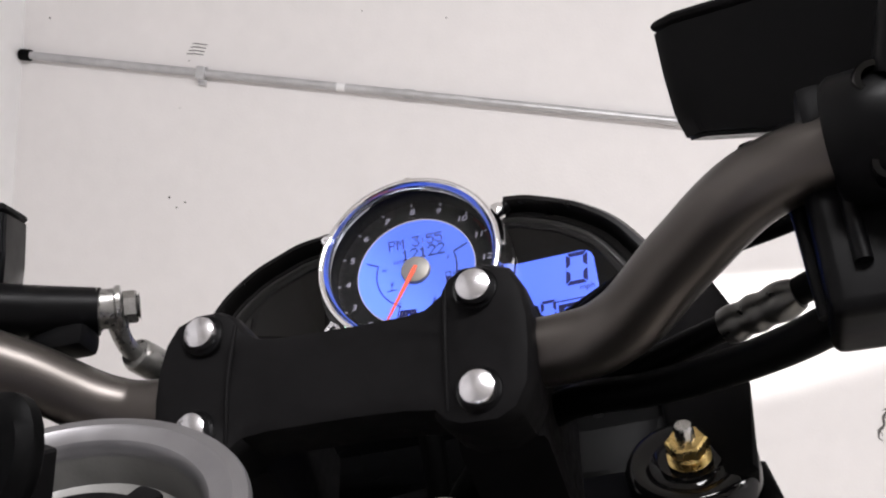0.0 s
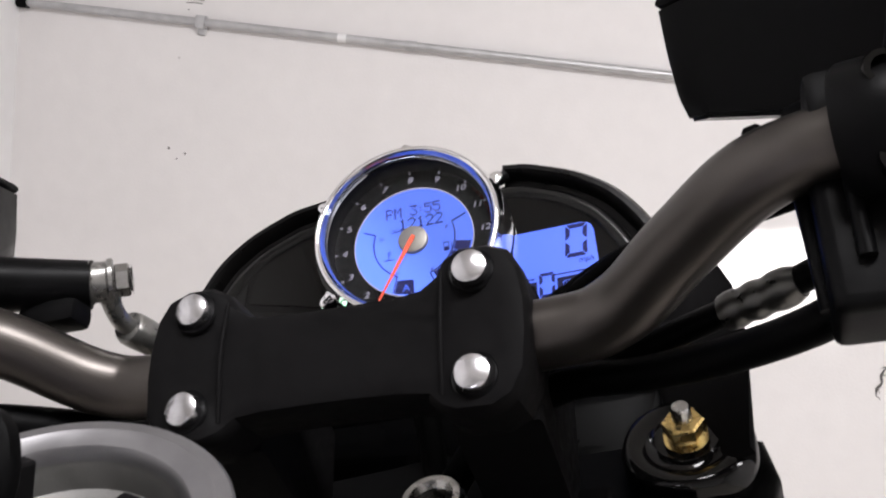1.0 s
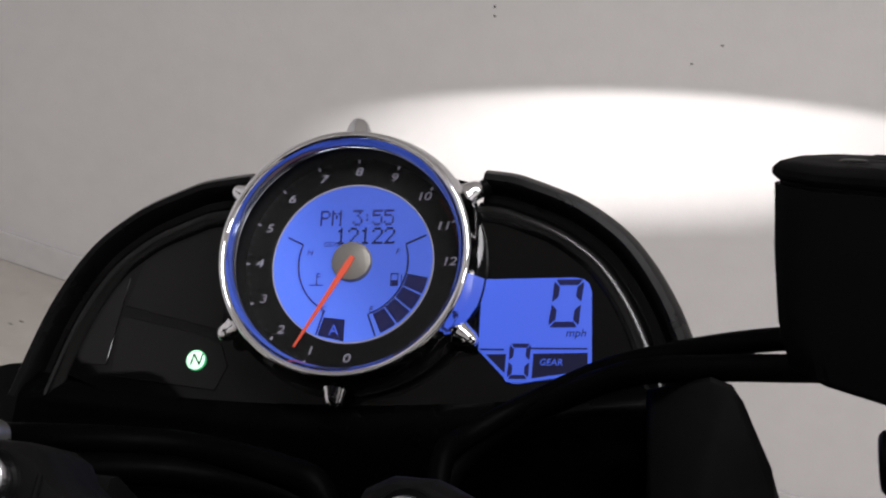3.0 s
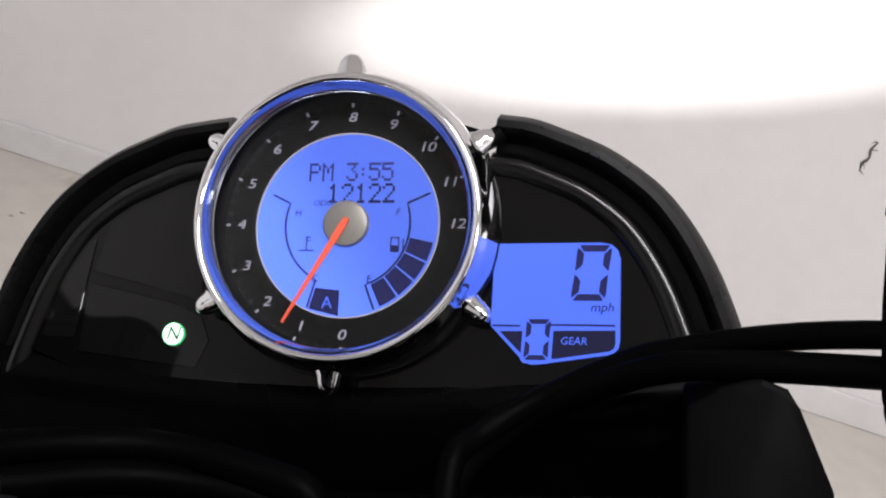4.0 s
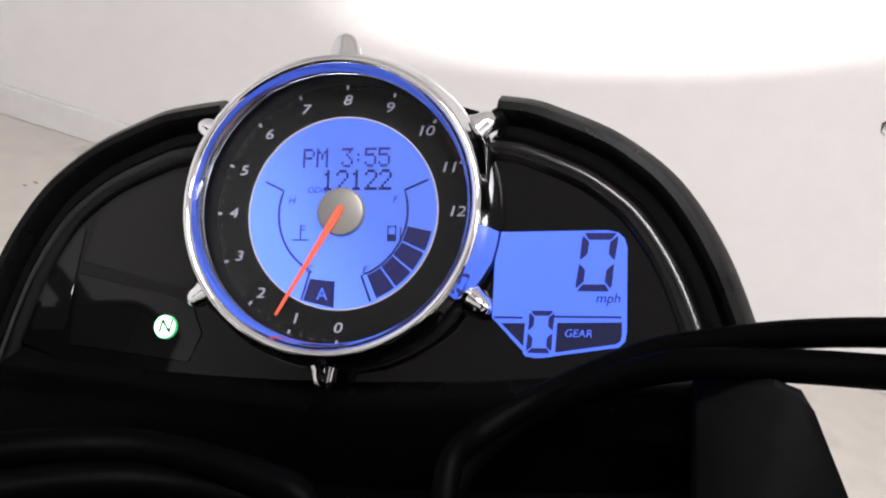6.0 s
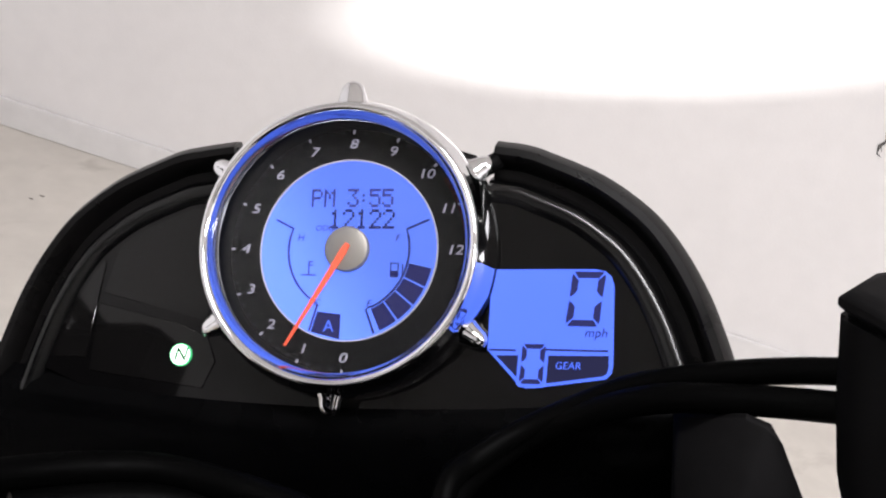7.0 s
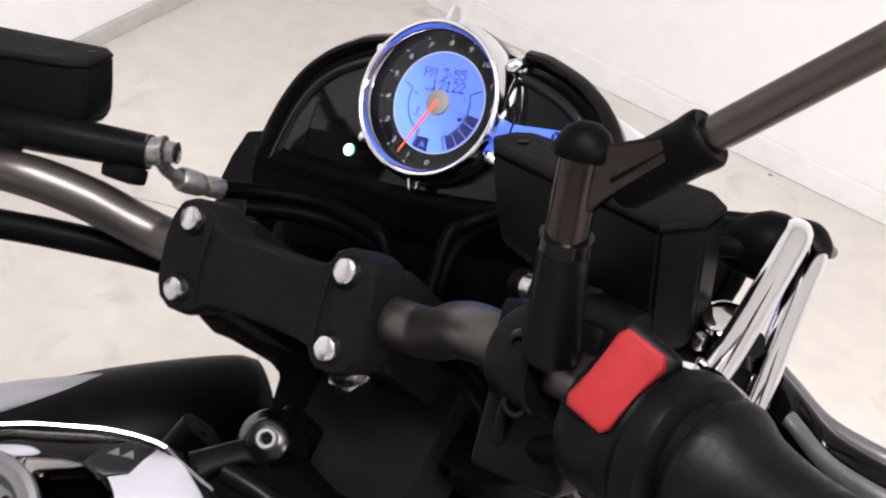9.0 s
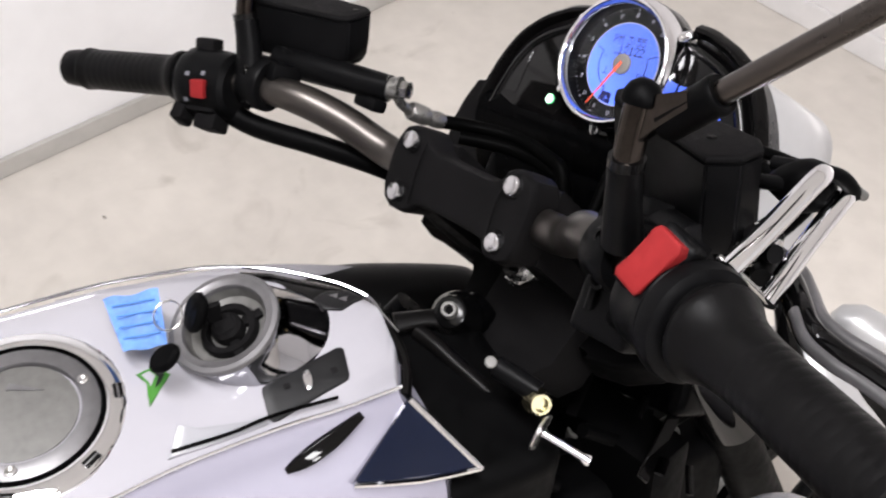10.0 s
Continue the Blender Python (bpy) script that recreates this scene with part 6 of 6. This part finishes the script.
def headlight():
    """The nacelle ahead of the dials, with its lens."""
    bm = bmesh.new()
    rows = []
    for z, w, top, low in ((-0.022, 0.124, 0.022, -0.138), (-0.05, 0.142, 0.024, -0.170), (-0.085, 0.151, 0.020, -0.178), (-0.120, 0.156, 0.016, -0.176), (-0.15, 0.141, -0.002, -0.168), (-0.175, 0.107, -0.036, -0.155), (-0.188, 0.090, -0.050, -0.146)):
        row = []
        for k in range(56):
            t = 2 * math.pi * k / 56
            c, s = math.cos(t), math.sin(t)
            row.append(bm.verts.new((w * math.copysign(abs(c) ** 0.4, c) - 0.002, (top + low) / 2 + (top - low) / 2 * math.copysign(abs(s) ** 0.4, s), z)))
        rows.append(row)
    for a, b in zip(rows, rows[1:]):
        for k in range(56):
            bm.faces.new((a[k], a[(k + 1) % 56], b[(k + 1) % 56], b[k]))
    n = part("headlight_nacelle", bm, SILVER, bike, "silver headlight nacelle ahead of the dials", IN_S)
    part("headlight_lens", moved(lathe([(0.0, -0.204), (0.035, -0.202), (0.062, -0.196), (0.078, -0.186), (0.08, -0.180)], 40), Matrix.Translation((0, -0.1, 0))), LENS, n, "clear lit headlight lens")
    back = [(0.128 * math.copysign(abs(math.cos(t)) ** 0.4, math.cos(t)) - 0.002, -0.059 + 0.083 * math.copysign(abs(math.sin(t)) ** 0.4, math.sin(t))) for t in (2 * math.pi * k / 56 for k in range(56))]
    # added plate: keeps the silver inside from showing through the gaps
    part("nacelle_back", prism(back, -0.024, -0.020), BLACK_TRIM, n, "black plate added to close the back of the nacelle")
    # seam with its pale lip round the lower shell
    for sx in (1, -1):
        part("seam_lip", tube([(sx * 0.1375 - 0.002, -0.048, -0.030), (sx * 0.1455 - 0.002, -0.046, -0.060), (sx * 0.1535 - 0.002, -0.043, -0.100), (sx * 0.1525 - 0.002, -0.042, -0.125)], 0.0030, 12, 4), PAINT_WHITE, n, "pale lip on the nacelle seam")
    # an unseen plate added ahead of the lens to cut the beam off at the top
    eye = BEAM_EYE - BIKE.translation
    bm = bmesh.new()
    rows = []
    for k in range(25):
        x = -1.1 + 2.7 * k / 24
        edge = eye + (Vector((x, 1.753, 0.80 + 0.30 * (x - 0.06) - 0.15 * (x - 0.06) ** 2)) - BEAM_EYE) * 0.04
        rows.append((bm.verts.new(edge), bm.verts.new(edge + Vector((0, -0.02, 0.05)))))
    for a, b in zip(rows, rows[1:]):
        bm.faces.new((a[0], b[0], b[1], a[1]))
    bmesh.ops.solidify(bm, geom=list(bm.faces), thickness=0.001)
    moved(bm, IN_S.inverted())
    part("beam_cutoff_plate", bm, BLACK_MATT, n, "unseen plate added to cut off the top of the beam")
    # added boxes that keep the space under the dials dark
    part("dark_fill", join(rbox(0.235, 0.17, 0.06, 0.012, 3, (0.0275, -0.185, -0.050)), rbox(0.075, 0.085, 0.05, 0.012, 3, (-0.1075, -0.1425, -0.050))), BLACK_TRIM, n, "black boxes added to fill the dark below the dials")


headlight()


def wheels():
    """Fork legs, front wheel with mudguard, rear wheel and stand, which carry the machine."""
    off = Vector((0.03, -0.25, 0))
    lean = Vector((0.18, 0.03, -0.98)).normalized()
    axle = Vector((0.252, 0.150, 0.300))
    right = Vector((0.951, -0.054, 0.305))
    m = Matrix.Translation(axle - off) @ along((0, 0, 0), right)
    ty = part("front_tyre", moved(lathe([(0.225, -0.045), (0.27, -0.058), (0.296, -0.04), (0.303, 0.0), (0.296, 0.04), (0.27, 0.058), (0.225, 0.045)], 64, True), m), RUBBER, bike, "black front tyre")
    part("front_rim", moved(join(lathe([(0.226, -0.042), (0.214, -0.03), (0.21, 0.0), (0.214, 0.03), (0.226, 0.042)], 56), lathe([(0.03, -0.05), (0.03, 0.05)], 24), *[tube([(0.03 * math.cos(t), 0.03 * math.sin(t), 0), (0.212 * math.cos(t), 0.212 * math.sin(t), 0)], 0.012, 10, 0) for t in (2 * math.pi * k / 5 for k in range(5))]), m), BLACK_SATIN, ty, "black cast front rim")
    for sx in (1, -1):
        a = MH @ Vector((sx * 0.127, -0.0265 - 0.53 * 0.10, -0.134 - 0.85 * 0.10))
        b = axle + right * 0.10 * sx
        part("fork_leg", tube([a - off, (a + b) / 2 - off, b - off], [0.024, 0.026, 0.028], 24, 2), DEEP_BLACK, bike, "black fork leg")
    bm = bmesh.new()
    rows = []
    for k in range(15):
        t = radians(40 + 110 * k / 14)
        rows.append([bm.verts.new((0.325 * math.cos(t) * (1 - 0.03 * abs(u)), 0.325 * math.sin(t) * (1 - 0.03 * abs(u)), 0.07 * u)) for u in (-1, -0.5, 0, 0.5, 1)])
    for p, q in zip(rows, rows[1:]):
        for v in range(4):
            bm.faces.new((p[v], p[v + 1], q[v + 1], q[v]))
    bmesh.ops.solidify(bm, geom=list(bm.faces), thickness=0.003)
    fm = Matrix.Translation(axle - off) @ along((0, 0, 0), right, (0.2, 0.6, 0.0))
    part("mudguard", moved(bm, fm), SILVER, bike, "silver front mudguard")
    rear = Vector((-0.30, -1.28, 0.305))
    rm = Matrix.Translation(rear - off) @ along((0, 0, 0), (0.945, -0.27, 0.18))
    rt = part("rear_tyre", moved(lathe([(0.225, -0.075), (0.28, -0.092), (0.31, -0.06), (0.318, 0.0), (0.31, 0.06), (0.28, 0.092), (0.225, 0.075)], 64, True), rm), RUBBER, bike, "black rear tyre")
    part("rear_rim", moved(join(lathe([(0.226, -0.07), (0.21, 0.0), (0.226, 0.07)], 56), lathe([(0.03, -0.08), (0.03, 0.08)], 24), *[tube([(0.03 * math.cos(t), 0.03 * math.sin(t), 0), (0.212 * math.cos(t), 0.212 * math.sin(t), 0)], 0.014, 10, 0) for t in (2 * math.pi * k / 5 for k in range(5))]), rm), BLACK_SATIN, rt, "black cast rear rim")
    part("seat", tube([Vector((-0.02, -0.74, 0.96)) - off, Vector((-0.10, -0.98, 0.92)) - off, Vector((-0.18, -1.25, 0.98)) - off], [0.09, 0.12, 0.08], 20, 5, 0.5), RUBBER, bike, "black padded seat")
    part("swing_arm", tube([rear - off, Vector((-0.1, -0.75, 0.38)) - off, Vector((0.05, -0.5, 0.42)) - off], 0.035, 16, 3), BLACK_SATIN, bike, "black swing arm")
    part("side_stand", tube([Vector((-0.02, -0.55, 0.34)) - off, Vector((-0.14, -0.55, 0.16)) - off, Vector((-0.24, -0.54, 0.012)) - off], [0.014, 0.012, 0.012], 12, 2), BLACK_SATIN, bike, "black side stand on the floor")


wheels()
